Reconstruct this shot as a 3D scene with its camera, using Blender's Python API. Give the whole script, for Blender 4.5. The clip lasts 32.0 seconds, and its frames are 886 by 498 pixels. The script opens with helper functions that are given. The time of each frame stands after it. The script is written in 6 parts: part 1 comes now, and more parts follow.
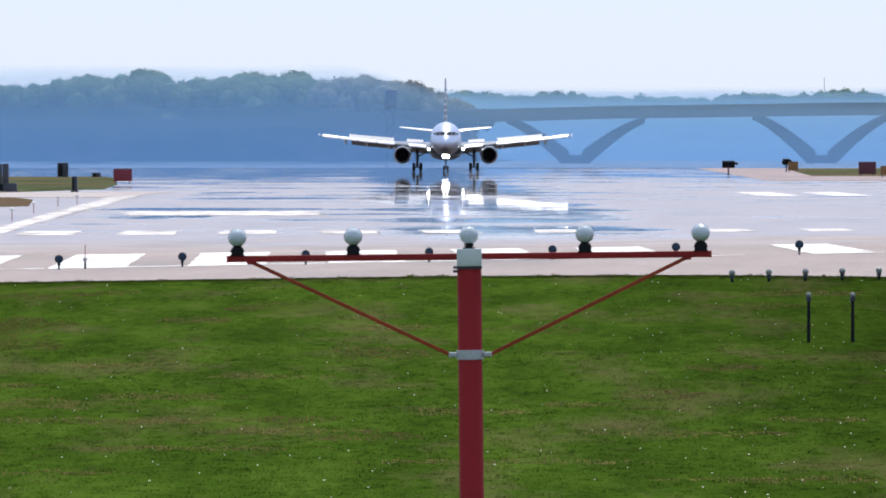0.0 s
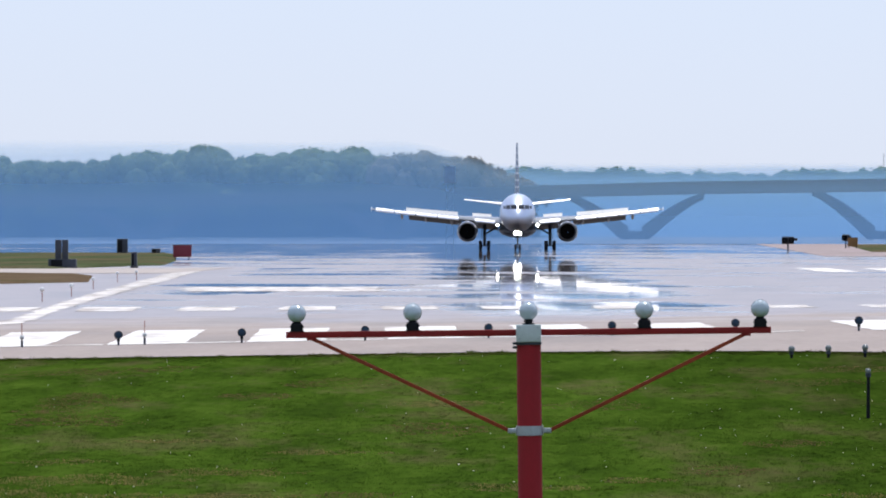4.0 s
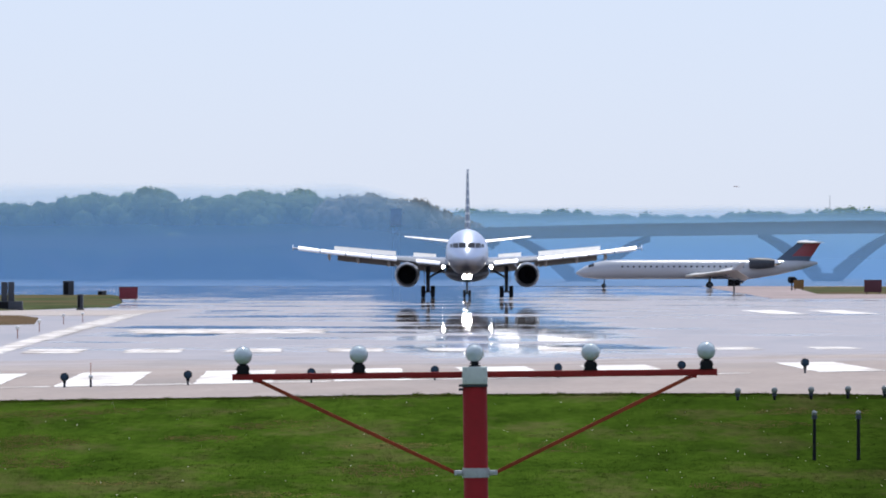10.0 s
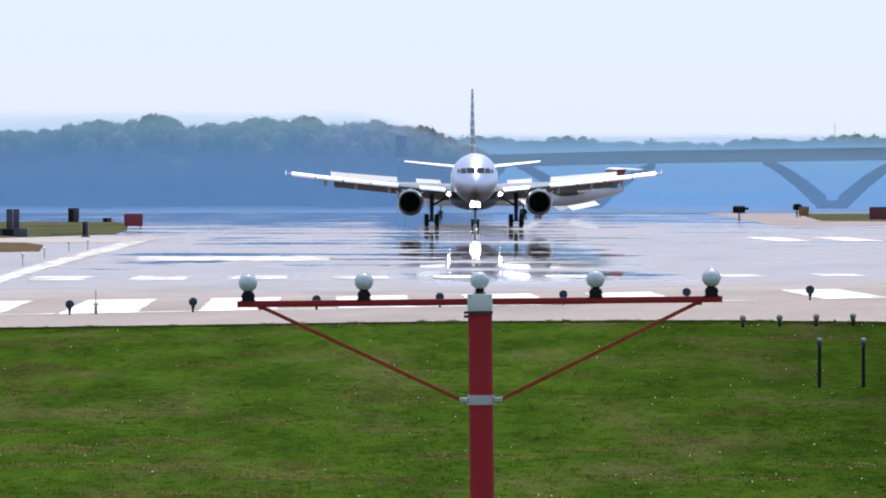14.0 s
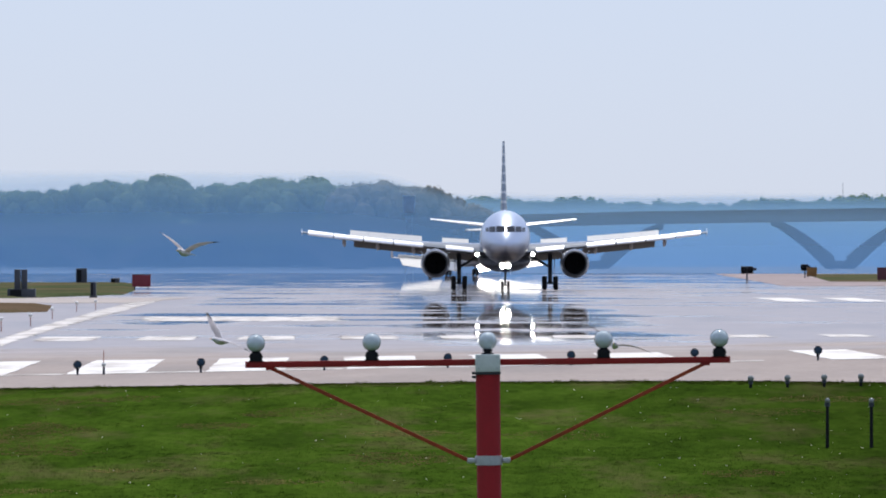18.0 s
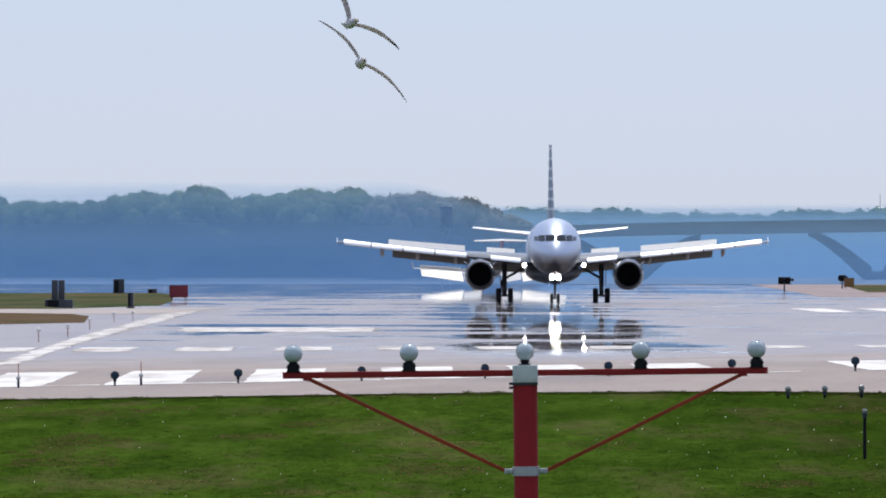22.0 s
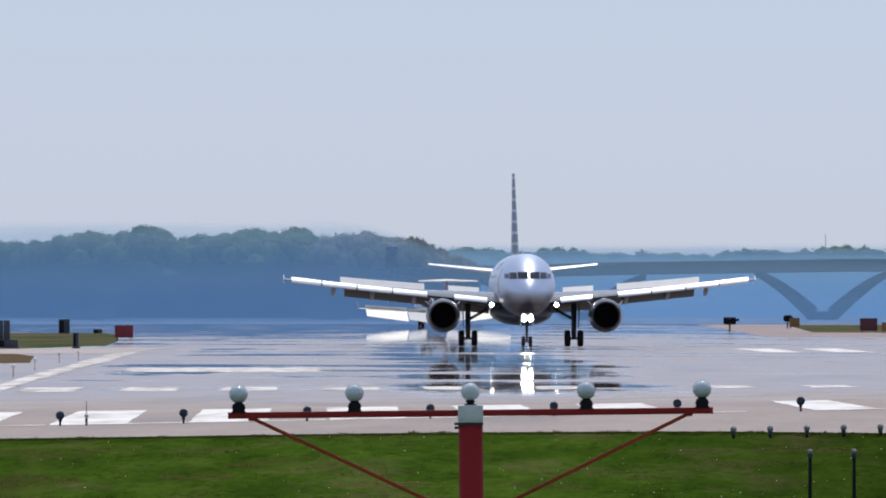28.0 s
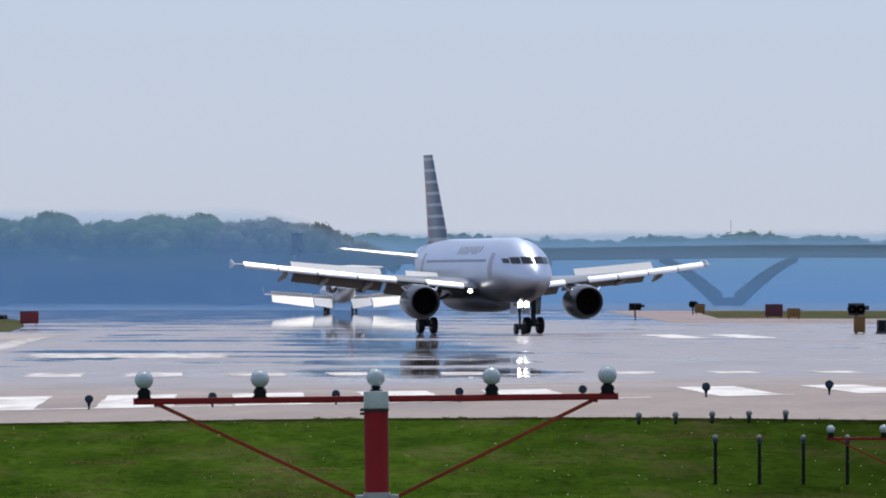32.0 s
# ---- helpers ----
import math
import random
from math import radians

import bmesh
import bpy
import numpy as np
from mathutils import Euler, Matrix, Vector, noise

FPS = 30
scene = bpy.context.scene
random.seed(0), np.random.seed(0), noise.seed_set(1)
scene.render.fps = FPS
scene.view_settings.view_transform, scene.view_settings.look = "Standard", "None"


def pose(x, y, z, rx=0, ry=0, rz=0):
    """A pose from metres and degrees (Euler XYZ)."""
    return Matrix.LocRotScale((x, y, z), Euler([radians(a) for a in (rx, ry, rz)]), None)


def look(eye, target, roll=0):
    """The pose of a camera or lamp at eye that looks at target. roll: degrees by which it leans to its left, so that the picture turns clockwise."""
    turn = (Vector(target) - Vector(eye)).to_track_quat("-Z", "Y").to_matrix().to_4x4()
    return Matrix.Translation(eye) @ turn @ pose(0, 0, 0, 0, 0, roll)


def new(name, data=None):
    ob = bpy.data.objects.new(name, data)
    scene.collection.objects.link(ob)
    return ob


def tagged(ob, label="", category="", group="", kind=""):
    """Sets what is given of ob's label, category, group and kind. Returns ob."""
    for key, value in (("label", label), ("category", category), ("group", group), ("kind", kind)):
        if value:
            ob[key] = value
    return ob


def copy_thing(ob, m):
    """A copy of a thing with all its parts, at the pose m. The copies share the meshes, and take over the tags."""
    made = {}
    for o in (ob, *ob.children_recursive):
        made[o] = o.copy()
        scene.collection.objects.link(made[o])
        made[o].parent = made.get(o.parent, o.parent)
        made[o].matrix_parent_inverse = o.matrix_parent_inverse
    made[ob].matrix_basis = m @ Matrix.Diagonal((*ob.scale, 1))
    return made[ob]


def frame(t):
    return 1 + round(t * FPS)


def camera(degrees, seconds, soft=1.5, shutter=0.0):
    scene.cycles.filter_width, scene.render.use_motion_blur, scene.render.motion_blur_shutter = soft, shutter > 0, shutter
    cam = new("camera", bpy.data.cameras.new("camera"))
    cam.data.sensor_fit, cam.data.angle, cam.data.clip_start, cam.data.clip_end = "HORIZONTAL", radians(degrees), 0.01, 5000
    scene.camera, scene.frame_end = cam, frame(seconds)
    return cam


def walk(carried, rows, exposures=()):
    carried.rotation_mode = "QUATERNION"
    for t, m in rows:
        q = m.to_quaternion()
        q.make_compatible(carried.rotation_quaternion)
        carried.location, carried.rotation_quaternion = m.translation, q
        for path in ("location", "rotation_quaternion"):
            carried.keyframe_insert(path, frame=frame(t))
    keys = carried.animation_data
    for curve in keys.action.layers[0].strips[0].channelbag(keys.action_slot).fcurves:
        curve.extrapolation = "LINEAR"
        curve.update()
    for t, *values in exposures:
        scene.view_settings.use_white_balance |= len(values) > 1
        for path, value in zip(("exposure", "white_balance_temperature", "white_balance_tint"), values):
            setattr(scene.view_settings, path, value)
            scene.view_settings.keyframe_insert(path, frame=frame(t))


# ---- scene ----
# ---------------------------------------------------------------- camera
EYE = (0.0, 0.0, 2.88)
PATH = [
    (0.0, 89.3527, -0.0525),
    (0.5, 89.2455, -0.0783),
    (1.0, 89.1679, -0.1116),
    (1.5, 89.9035, -0.0304),
    (2.0, 89.5450, -0.2519),
    (2.5, 89.6299, 0.1765),
    (3.0, 89.8294, 0.5235),
    (3.5, 89.9033, 0.4607),
    (5.5, 89.5597, 0.0472),
    (6.0, 89.5966, 0.1359),
    (6.5, 89.8740, -0.4700),
    (7.0, 89.9330, 0.1653),
    (7.5, 89.8813, -0.1670),
    (8.0, 89.5227, 0.2171),
    (8.5, 89.6927, 0.1654),
    (9.0, 89.7962, 0.2171),
    (9.5, 90.1991, 0.0176),
    (10.0, 90.1252, -0.0157),
    (10.5, 90.0549, 0.2281),
    (11.0, 89.4671, 0.5604),
    (11.5, 89.2636, 0.8962),
    (12.0, 89.2824, 0.2540),
    (12.5, 89.6484, -0.1190),
    (13.0, 89.6484, 0.0398),
    (13.5, 89.6706, 0.0472),
    (14.0, 89.6484, 0.0177),
    (14.5, 89.6705, 0.2614),
    (15.0, 89.7556, -0.0156),
    (15.5, 89.9700, 0.0029),
    (17.5, 90.0772, 0.0398),
    (18.0, 90.0439, 0.0693),
    (18.5, 90.0217, 0.0250),
    (19.0, 90.0291, 0.0139),
    (19.5, 90.0439, 0.0028),
    (20.0, 90.0439, 0.0471),
    (20.5, 90.0624, 0.0878),
    (21.0, 90.0845, 0.1468),
    (21.5, 90.0845, 0.2391),
    (22.0, 90.1140, 0.3130),
    (22.5, 90.2360, 0.2317),
    (23.0, 90.3100, 0.1578),
    (23.5, 90.3802, 0.1209),
    (24.0, 90.4283, -0.0343),
    (24.5, 90.4764, -0.1525),
    (25.0, 90.4764, -0.1340),
    (25.5, 90.4985, -0.1118),
    (26.0, 90.4874, -0.0786),
    (26.5, 90.4468, -0.0047),
    (28.5, 90.3729, -0.0785),
    (29.0, 90.3840, -0.1339),
    (29.5, 90.3507, -0.2706),
    (30.0, 90.3175, -0.5181),
    (30.5, 90.3397, -0.6105),
    (31.0, 90.3176, -0.6991),
    (31.5, 90.2954, -0.6844),
    (32.0, 90.2843, -0.6622),
]
cam = camera(5.7914, 32.0, soft=1.9)
walk(cam, [(t, pose(*EYE, tilt, 0, turn)) for t, tilt, turn in PATH],
     exposures=[(0, 0.10), (1, 0.42), (2, 0.24), (3, 0.06), (3.5, 0.0), (6, -0.10), (7, 0.0), (9, 0.02), (10, -0.07), (11.4, -0.09), (12, 0.20), (13, 0.20), (14, 0.10), (15.5, 0.04),
                (18, -0.20), (21, -0.27), (22, -0.26), (23, -0.35), (24, -0.55), (25, -0.47), (26, -0.42), (29, -0.41), (32, -0.43)])

# ---------------------------------------------------------------- sky and sun
SUN_EL, SUN_AZ = 65.0, 10.0      # azimuth from the runway's direction (+y), clockwise
world = bpy.data.worlds.new("sky")
scene.world = world
world.use_nodes = True
wn = world.node_tree.nodes
sky = wn.new("ShaderNodeTexSky")
sky.sky_type = "NISHITA"
sky.sun_disc = False
sky.sun_elevation, sky.sun_rotation = radians(SUN_EL), radians(SUN_AZ)
sky.air_density, sky.dust_density, sky.ozone_density = 1.0, 0.2, 3.0
wn["Background"].inputs["Strength"].default_value = 0.130
pale = wn.new("ShaderNodeVectorMath")         # humid spring air: a paler, bluer horizon
pale.operation = "MULTIPLY"
pale.inputs[1].default_value = (0.80, 0.885, 1.28)
world.node_tree.links.new(sky.outputs["Color"], pale.inputs[0])
humid = wn.new("ShaderNodeMix")               # the even white-blue of a hazy day
humid.data_type = "RGBA"
humid.inputs["Factor"].default_value = 0.68
humid.inputs["B"].default_value = (5.48, 6.08, 7.45, 1)
world.node_tree.links.new(pale.outputs["Vector"], humid.inputs["A"])
world.node_tree.links.new(humid.outputs["Result"], wn["Background"].inputs["Color"])

sun_data = bpy.data.lights.new("sun", "SUN")
sun_data.energy, sun_data.angle, sun_data.color = 3.6, radians(0.53), (1.0, 0.955, 0.89)
sun = new("sun", sun_data)
sd = Vector((math.sin(radians(SUN_AZ)) * math.cos(radians(SUN_EL)), math.cos(radians(SUN_AZ)) * math.cos(radians(SUN_EL)), math.sin(radians(SUN_EL))))
sun.matrix_basis = look(sd * 50, (0, 0, 0))


# ---------------------------------------------------------------- materials
def mat(name, color, rough=0.6, metal=0.0, vary=0.25, scale=3.0, bump=0.0, fine=40.0, dirt=None, dirt_amount=0.0, coat=0.0,
        spread=0.0, island=0.0, dirt_from=0.5, stretch=(1, 1, 1), spec=0.5, trans=0.0):
    m = bpy.data.materials.new(name)
    m.use_nodes = True
    nt = m.node_tree
    n, l = nt.nodes, nt.links
    b = n["Principled BSDF"]
    b.inputs["Metallic"].default_value = metal
    b.inputs["Specular IOR Level"].default_value = spec
    b.inputs["Coat Weight"].default_value = coat
    b.inputs["Coat Roughness"].default_value = 0.12
    b.inputs["Transmission Weight"].default_value = trans
    tc, mp = n.new("ShaderNodeTexCoord"), n.new("ShaderNodeMapping")
    mp.inputs["Scale"].default_value = stretch
    l.new(tc.outputs["Object"], mp.inputs["Vector"])

    def noise_at(s, detail=4.0):
        t = n.new("ShaderNodeTexNoise")
        t.inputs["Scale"].default_value, t.inputs["Detail"].default_value = s, detail
        l.new(mp.outputs["Vector"], t.inputs["Vector"])
        return t.outputs["Fac"]

    big, small = noise_at(scale), noise_at(fine, 3.0)
    add = n.new("ShaderNodeMath")
    add.operation = "MULTIPLY_ADD"
    add.inputs[1].default_value, add.inputs[2].default_value = 0.45, 0.0
    l.new(small, add.inputs[0])
    s2 = n.new("ShaderNodeMath")
    s2.operation = "MULTIPLY_ADD"
    s2.inputs[1].default_value = 0.55
    l.new(big, s2.inputs[0])
    l.new(add.outputs[0], s2.inputs[2])
    val = n.new("ShaderNodeMapRange")
    val.inputs["From Min"].default_value, val.inputs["From Max"].default_value = 0.3, 0.7
    val.inputs["To Min"].default_value, val.inputs["To Max"].default_value = 1 - vary, 1 + vary
    l.new(s2.outputs[0], val.inputs["Value"])
    out = val.outputs["Result"]
    for amount, kind in ((spread, "object"), (island, "island")):
        if amount:
            src = n.new("ShaderNodeObjectInfo").outputs["Random"] if kind == "object" else n.new("ShaderNodeNewGeometry").outputs["Random Per Island"]
            r = n.new("ShaderNodeMapRange")
            r.inputs["To Min"].default_value, r.inputs["To Max"].default_value = 1 - amount, 1 + amount
            l.new(src, r.inputs["Value"])
            mul = n.new("ShaderNodeMath")
            mul.operation = "MULTIPLY"
            l.new(out, mul.inputs[0])
            l.new(r.outputs["Result"], mul.inputs[1])
            out = mul.outputs[0]
    sc = n.new("ShaderNodeVectorMath")
    sc.operation = "SCALE"
    sc.inputs[0].default_value = color
    l.new(out, sc.inputs["Scale"])
    col = sc.outputs["Vector"]
    if dirt is not None:
        dm, dn = n.new("ShaderNodeMix"), n.new("ShaderNodeMapRange")
        dm.data_type = "RGBA"
        dn.inputs["From Min"].default_value, dn.inputs["From Max"].default_value = dirt_from, dirt_from + 0.25
        dn.inputs["To Max"].default_value = dirt_amount
        l.new(noise_at(scale * 0.37, 6.0), dn.inputs["Value"])
        l.new(dn.outputs["Result"], dm.inputs["Factor"])
        l.new(col, dm.inputs["A"])
        dm.inputs["B"].default_value = (*dirt, 1)
        col = dm.outputs["Result"]
    l.new(col, b.inputs["Base Color"])
    rr = n.new("ShaderNodeMapRange")
    rr.inputs["To Min"].default_value, rr.inputs["To Max"].default_value = max(0.02, rough - 0.12), min(1.0, rough + 0.12)
    l.new(small, rr.inputs["Value"])
    l.new(rr.outputs["Result"], b.inputs["Roughness"])
    if bump:
        bp = n.new("ShaderNodeBump")
        bp.inputs["Strength"].default_value, bp.inputs["Distance"].default_value = bump, 0.02
        l.new(small, bp.inputs["Height"])
        l.new(bp.outputs["Normal"], b.inputs["Normal"])
    return m


def glow(name, color, strength):
    m = bpy.data.materials.new(name)
    m.use_nodes = True
    b = m.node_tree.nodes["Principled BSDF"]
    b.inputs["Base Color"].default_value = (0.8, 0.8, 0.8, 1)
    b.inputs["Emission Color"].default_value = (*color, 1)
    b.inputs["Emission Strength"].default_value = strength
    return m


def leafy(name, color, island=0.45, scale=0.03, vary=0.35, through_light=0.35, rough=0.65, spec=0.25, upright=False, dirt=None):
    """Leaves or blades: diffuse with light passing through."""
    m = mat(name, color, rough=rough, vary=vary, scale=scale, fine=scale * 9, island=island, spec=spec, dirt=dirt, dirt_amount=0.8, dirt_from=0.47)
    nt = m.node_tree
    n, l = nt.nodes, nt.links
    b, o = n["Principled BSDF"], n["Material Output"]
    tr, mx = n.new("ShaderNodeBsdfTranslucent"), n.new("ShaderNodeMixShader")
    l.new(b.inputs["Base Color"].links[0].from_socket, tr.inputs["Color"])
    mx.inputs[0].default_value = through_light
    l.new(b.outputs[0], mx.inputs[1])
    l.new(tr.outputs[0], mx.inputs[2])
    l.new(mx.outputs[0], o.inputs["Surface"])
    if upright:
        up = n.new("ShaderNodeCombineXYZ")
        up.inputs["Z"].default_value = 1.0
        l.new(up.outputs[0], b.inputs["Normal"])
        l.new(up.outputs[0], tr.inputs["Normal"])
    return m


MIRROR_LANE_X = -6.4      # smoother lane, placed to fit the airliner's reflection in the camera's view


def pavement_material(name, color, start, end, scale=0.35, worn=(0.16, 0.15, 0.145), wear=0.6, dirt_from=0.5):
    """Pavement, matt close by and made smooth farther along y, to mirror like a heat mirage."""
    m = mat(name, color, rough=0.85, vary=0.16, scale=scale, fine=3.0, dirt=worn, dirt_amount=wear, dirt_from=dirt_from, bump=0.25, stretch=(1.6, 0.28, 1))
    n, l = m.node_tree.nodes, m.node_tree.links
    b = n["Principled BSDF"]
    geo = n.new("ShaderNodeNewGeometry")
    sep = n.new("ShaderNodeSeparateXYZ")
    l.new(geo.outputs["Position"], sep.inputs[0])
    far = n.new("ShaderNodeMapRange")
    far.interpolation_type = "SMOOTHSTEP"
    far.inputs["From Min"].default_value, far.inputs["From Max"].default_value = start, end
    mp = n.new("ShaderNodeMapping")
    mp.inputs["Scale"].default_value = (0.055, 0.046, 1)
    l.new(geo.outputs["Position"], mp.inputs["Vector"])
    pat = n.new("ShaderNodeTexNoise")
    pat.inputs["Scale"].default_value, pat.inputs["Detail"].default_value, pat.inputs["Distortion"].default_value = 1.0, 8.0, 0.5
    pat.inputs["Roughness"].default_value = 0.70
    l.new(mp.outputs["Vector"], pat.inputs["Vector"])
    shift = n.new("ShaderNodeMath")           # ragged start of the smooth stretch
    shift.operation = "MULTIPLY_ADD"
    shift.inputs[1].default_value = 170.0
    l.new(pat.outputs["Fac"], shift.inputs[0])
    l.new(sep.outputs["Y"], shift.inputs[2])
    l.new(shift.outputs[0], far.inputs["Value"])
    pr = n.new("ShaderNodeMapRange")
    pr.inputs["From Min"].default_value, pr.inputs["From Max"].default_value = 0.452, 0.500
    pr.inputs["To Min"].default_value, pr.inputs["To Max"].default_value = 0.016, 0.30
    cool = n.new("ShaderNodeMapRange")
    cool.inputs["From Min"].default_value, cool.inputs["From Max"].default_value = 330.0, 480.0
    cool.inputs["To Min"].default_value, cool.inputs["To Max"].default_value = 0.05, 0.0
    l.new(sep.outputs["Y"], cool.inputs["Value"])
    both = n.new("ShaderNodeMath")
    l.new(pat.outputs["Fac"], both.inputs[0])
    l.new(cool.outputs["Result"], both.inputs[1])
    lane = n.new("ShaderNodeMath")            # a lane made smoother where the camera sees the airliner's reflection
    lane.operation = "MULTIPLY_ADD"
    lane.inputs[1].default_value, lane.inputs[2].default_value = 0.0085, MIRROR_LANE_X
    l.new(sep.outputs["Y"], lane.inputs[0])
    side = n.new("ShaderNodeMath")
    l.new(sep.outputs["X"], side.inputs[0])
    l.new(lane.outputs[0], side.inputs[1])
    away = n.new("ShaderNodeMath")
    away.operation = "ABSOLUTE"
    l.new(side.outputs[0], away.inputs[0])
    mirror_lane = n.new("ShaderNodeMapRange")
    mirror_lane.interpolation_type = "SMOOTHSTEP"
    mirror_lane.inputs["From Min"].default_value, mirror_lane.inputs["From Max"].default_value = 3.2, 7.0
    mirror_lane.inputs["To Min"].default_value, mirror_lane.inputs["To Max"].default_value = -0.105, 0.0
    l.new(away.outputs[0], mirror_lane.inputs["Value"])
    glassy = n.new("ShaderNodeMapRange")      # made smoother at the runway's far end, imitating the mirage
    glassy.inputs["From Min"].default_value, glassy.inputs["From Max"].default_value = 720.0, 980.0
    glassy.inputs["To Min"].default_value, glassy.inputs["To Max"].default_value = 0.0, -0.115
    l.new(sep.outputs["Y"], glassy.inputs["Value"])
    hot = n.new("ShaderNodeMath")
    l.new(both.outputs[0], hot.inputs[0])
    l.new(glassy.outputs["Result"], hot.inputs[1])
    dull = n.new("ShaderNodeMapRange")        # rougher towards the eastern edge
    dull.inputs["From Min"].default_value, dull.inputs["From Max"].default_value = 7.0, 14.0
    dull.inputs["To Min"].default_value, dull.inputs["To Max"].default_value = 0.0, 0.055
    l.new(sep.outputs["X"], dull.inputs["Value"])
    east = n.new("ShaderNodeMath")
    l.new(hot.outputs[0], east.inputs[0])
    l.new(dull.outputs["Result"], east.inputs[1])
    rim = n.new("ShaderNodeMapRange")         # and quite matt beyond the western edge line
    rim.inputs["From Min"].default_value, rim.inputs["From Max"].default_value = -19.0, -15.0
    rim.inputs["To Min"].default_value, rim.inputs["To Max"].default_value = 0.22, 0.0
    l.new(sep.outputs["X"], rim.inputs["Value"])
    apron = n.new("ShaderNodeMapRange")       # both only on the nearer stretch
    apron.inputs["From Min"].default_value, apron.inputs["From Max"].default_value = 520.0, 640.0
    apron.inputs["To Min"].default_value, apron.inputs["To Max"].default_value = 1.0, 0.0
    l.new(sep.outputs["Y"], apron.inputs["Value"])
    edge = n.new("ShaderNodeMath")
    edge.operation = "MULTIPLY"
    l.new(rim.outputs["Result"], edge.inputs[0])
    l.new(apron.outputs["Result"], edge.inputs[1])
    west = n.new("ShaderNodeMath")
    l.new(east.outputs[0], west.inputs[0])
    l.new(edge.outputs[0], west.inputs[1])
    total = n.new("ShaderNodeMath")
    l.new(west.outputs[0], total.inputs[0])
    l.new(mirror_lane.outputs["Result"], total.inputs[1])
    l.new(total.outputs[0], pr.inputs["Value"])
    mix = n.new("ShaderNodeMix")
    l.new(far.outputs["Result"], mix.inputs["Factor"])
    mix.inputs["A"].default_value = 0.85
    l.new(pr.outputs["Result"], mix.inputs["B"])
    l.new(mix.outputs["Result"], b.inputs["Roughness"])
    keep = n.new("ShaderNodeMath")
    keep.operation = "MULTIPLY_ADD"
    keep.inputs[1].default_value, keep.inputs[2].default_value = -0.25, 0.25
    l.new(far.outputs["Result"], keep.inputs[0])
    for bp in n:
        if bp.type == "BUMP":
            l.new(keep.outputs[0], bp.inputs["Strength"])
    return m


def turf(m, dark, mid, light, dry):
    """Patchy turf colour: broad lush and thin areas, small clumps and worn straw spots, stretched along y to fit the
    camera's flat view.
    """
    n, l = m.node_tree.nodes, m.node_tree.links
    tc = n.new("ShaderNodeTexCoord")

    def clumps(sx, sy, detail, w):
        mp, t = n.new("ShaderNodeMapping"), n.new("ShaderNodeTexNoise")
        mp.inputs["Scale"].default_value = (sx, sy, 0.0)
        mp.inputs["Location"].default_value = (w, 2.3 * w, 0.0)
        l.new(tc.outputs["Object"], mp.inputs["Vector"])
        l.new(mp.outputs["Vector"], t.inputs["Vector"])
        t.inputs["Scale"].default_value, t.inputs["Detail"].default_value, t.inputs["Roughness"].default_value = 1.0, detail, 0.6
        return t.outputs["Fac"]

    def math_node(op, a, b):
        k = n.new("ShaderNodeMath")
        k.operation = op
        for sock, v in zip(k.inputs, (a, b)):
            if isinstance(v, float):
                sock.default_value = v
            else:
                l.new(v, sock)
        return k.outputs[0]

    fine = math_node("MULTIPLY", clumps(5.0, 0.6, 2.0, 5.0), 0.30)
    both = math_node("ADD", math_node("MULTIPLY", clumps(0.75, 0.10, 4.0, 1.7), 0.70), fine)
    cr = n.new("ShaderNodeValToRGB")
    e = cr.color_ramp.elements
    e[0].position, e[0].color = 0.36, (*dark, 1)
    e[1].position, e[1].color = 0.50, (*mid, 1)
    e.new(0.64).color = (*light, 1)
    l.new(both, cr.inputs[0])
    spot = n.new("ShaderNodeMapRange")
    spot.inputs["From Min"].default_value, spot.inputs["From Max"].default_value = 0.51, 0.70
    spot.inputs["To Max"].default_value = 0.75
    l.new(math_node("ADD", math_node("MULTIPLY", clumps(0.42, 0.075, 5.0, 9.1), 0.8), math_node("MULTIPLY", clumps(4.0, 0.6, 3.0, 3.0), 0.2)), spot.inputs["Value"])
    mx = n.new("ShaderNodeMix")
    mx.data_type = "RGBA"
    l.new(spot.outputs["Result"], mx.inputs["Factor"])
    l.new(cr.outputs["Color"], mx.inputs["A"])
    mx.inputs["B"].default_value = (*dry, 1)
    sep, lush = n.new("ShaderNodeSeparateXYZ"), n.new("ShaderNodeMapRange")     # turf colour darkened to the east, standing in for lens vignetting
    l.new(tc.outputs["Object"], sep.inputs[0])
    lush.inputs["From Min"].default_value, lush.inputs["From Max"].default_value = 2.0, 9.5
    lush.inputs["To Min"].default_value, lush.inputs["To Max"].default_value = 0.92, 0.52
    l.new(sep.outputs["X"], lush.inputs["Value"])
    tone = n.new("ShaderNodeVectorMath")
    tone.operation = "SCALE"
    l.new(mx.outputs["Result"], tone.inputs[0])
    l.new(lush.outputs["Result"], tone.inputs["Scale"])
    for b in n:
        if b.type in ("BSDF_PRINCIPLED", "BSDF_TRANSLUCENT"):
            sock = b.inputs["Base Color"] if b.type == "BSDF_PRINCIPLED" else b.inputs["Color"]
            l.new(tone.outputs["Vector"], sock)
    return m


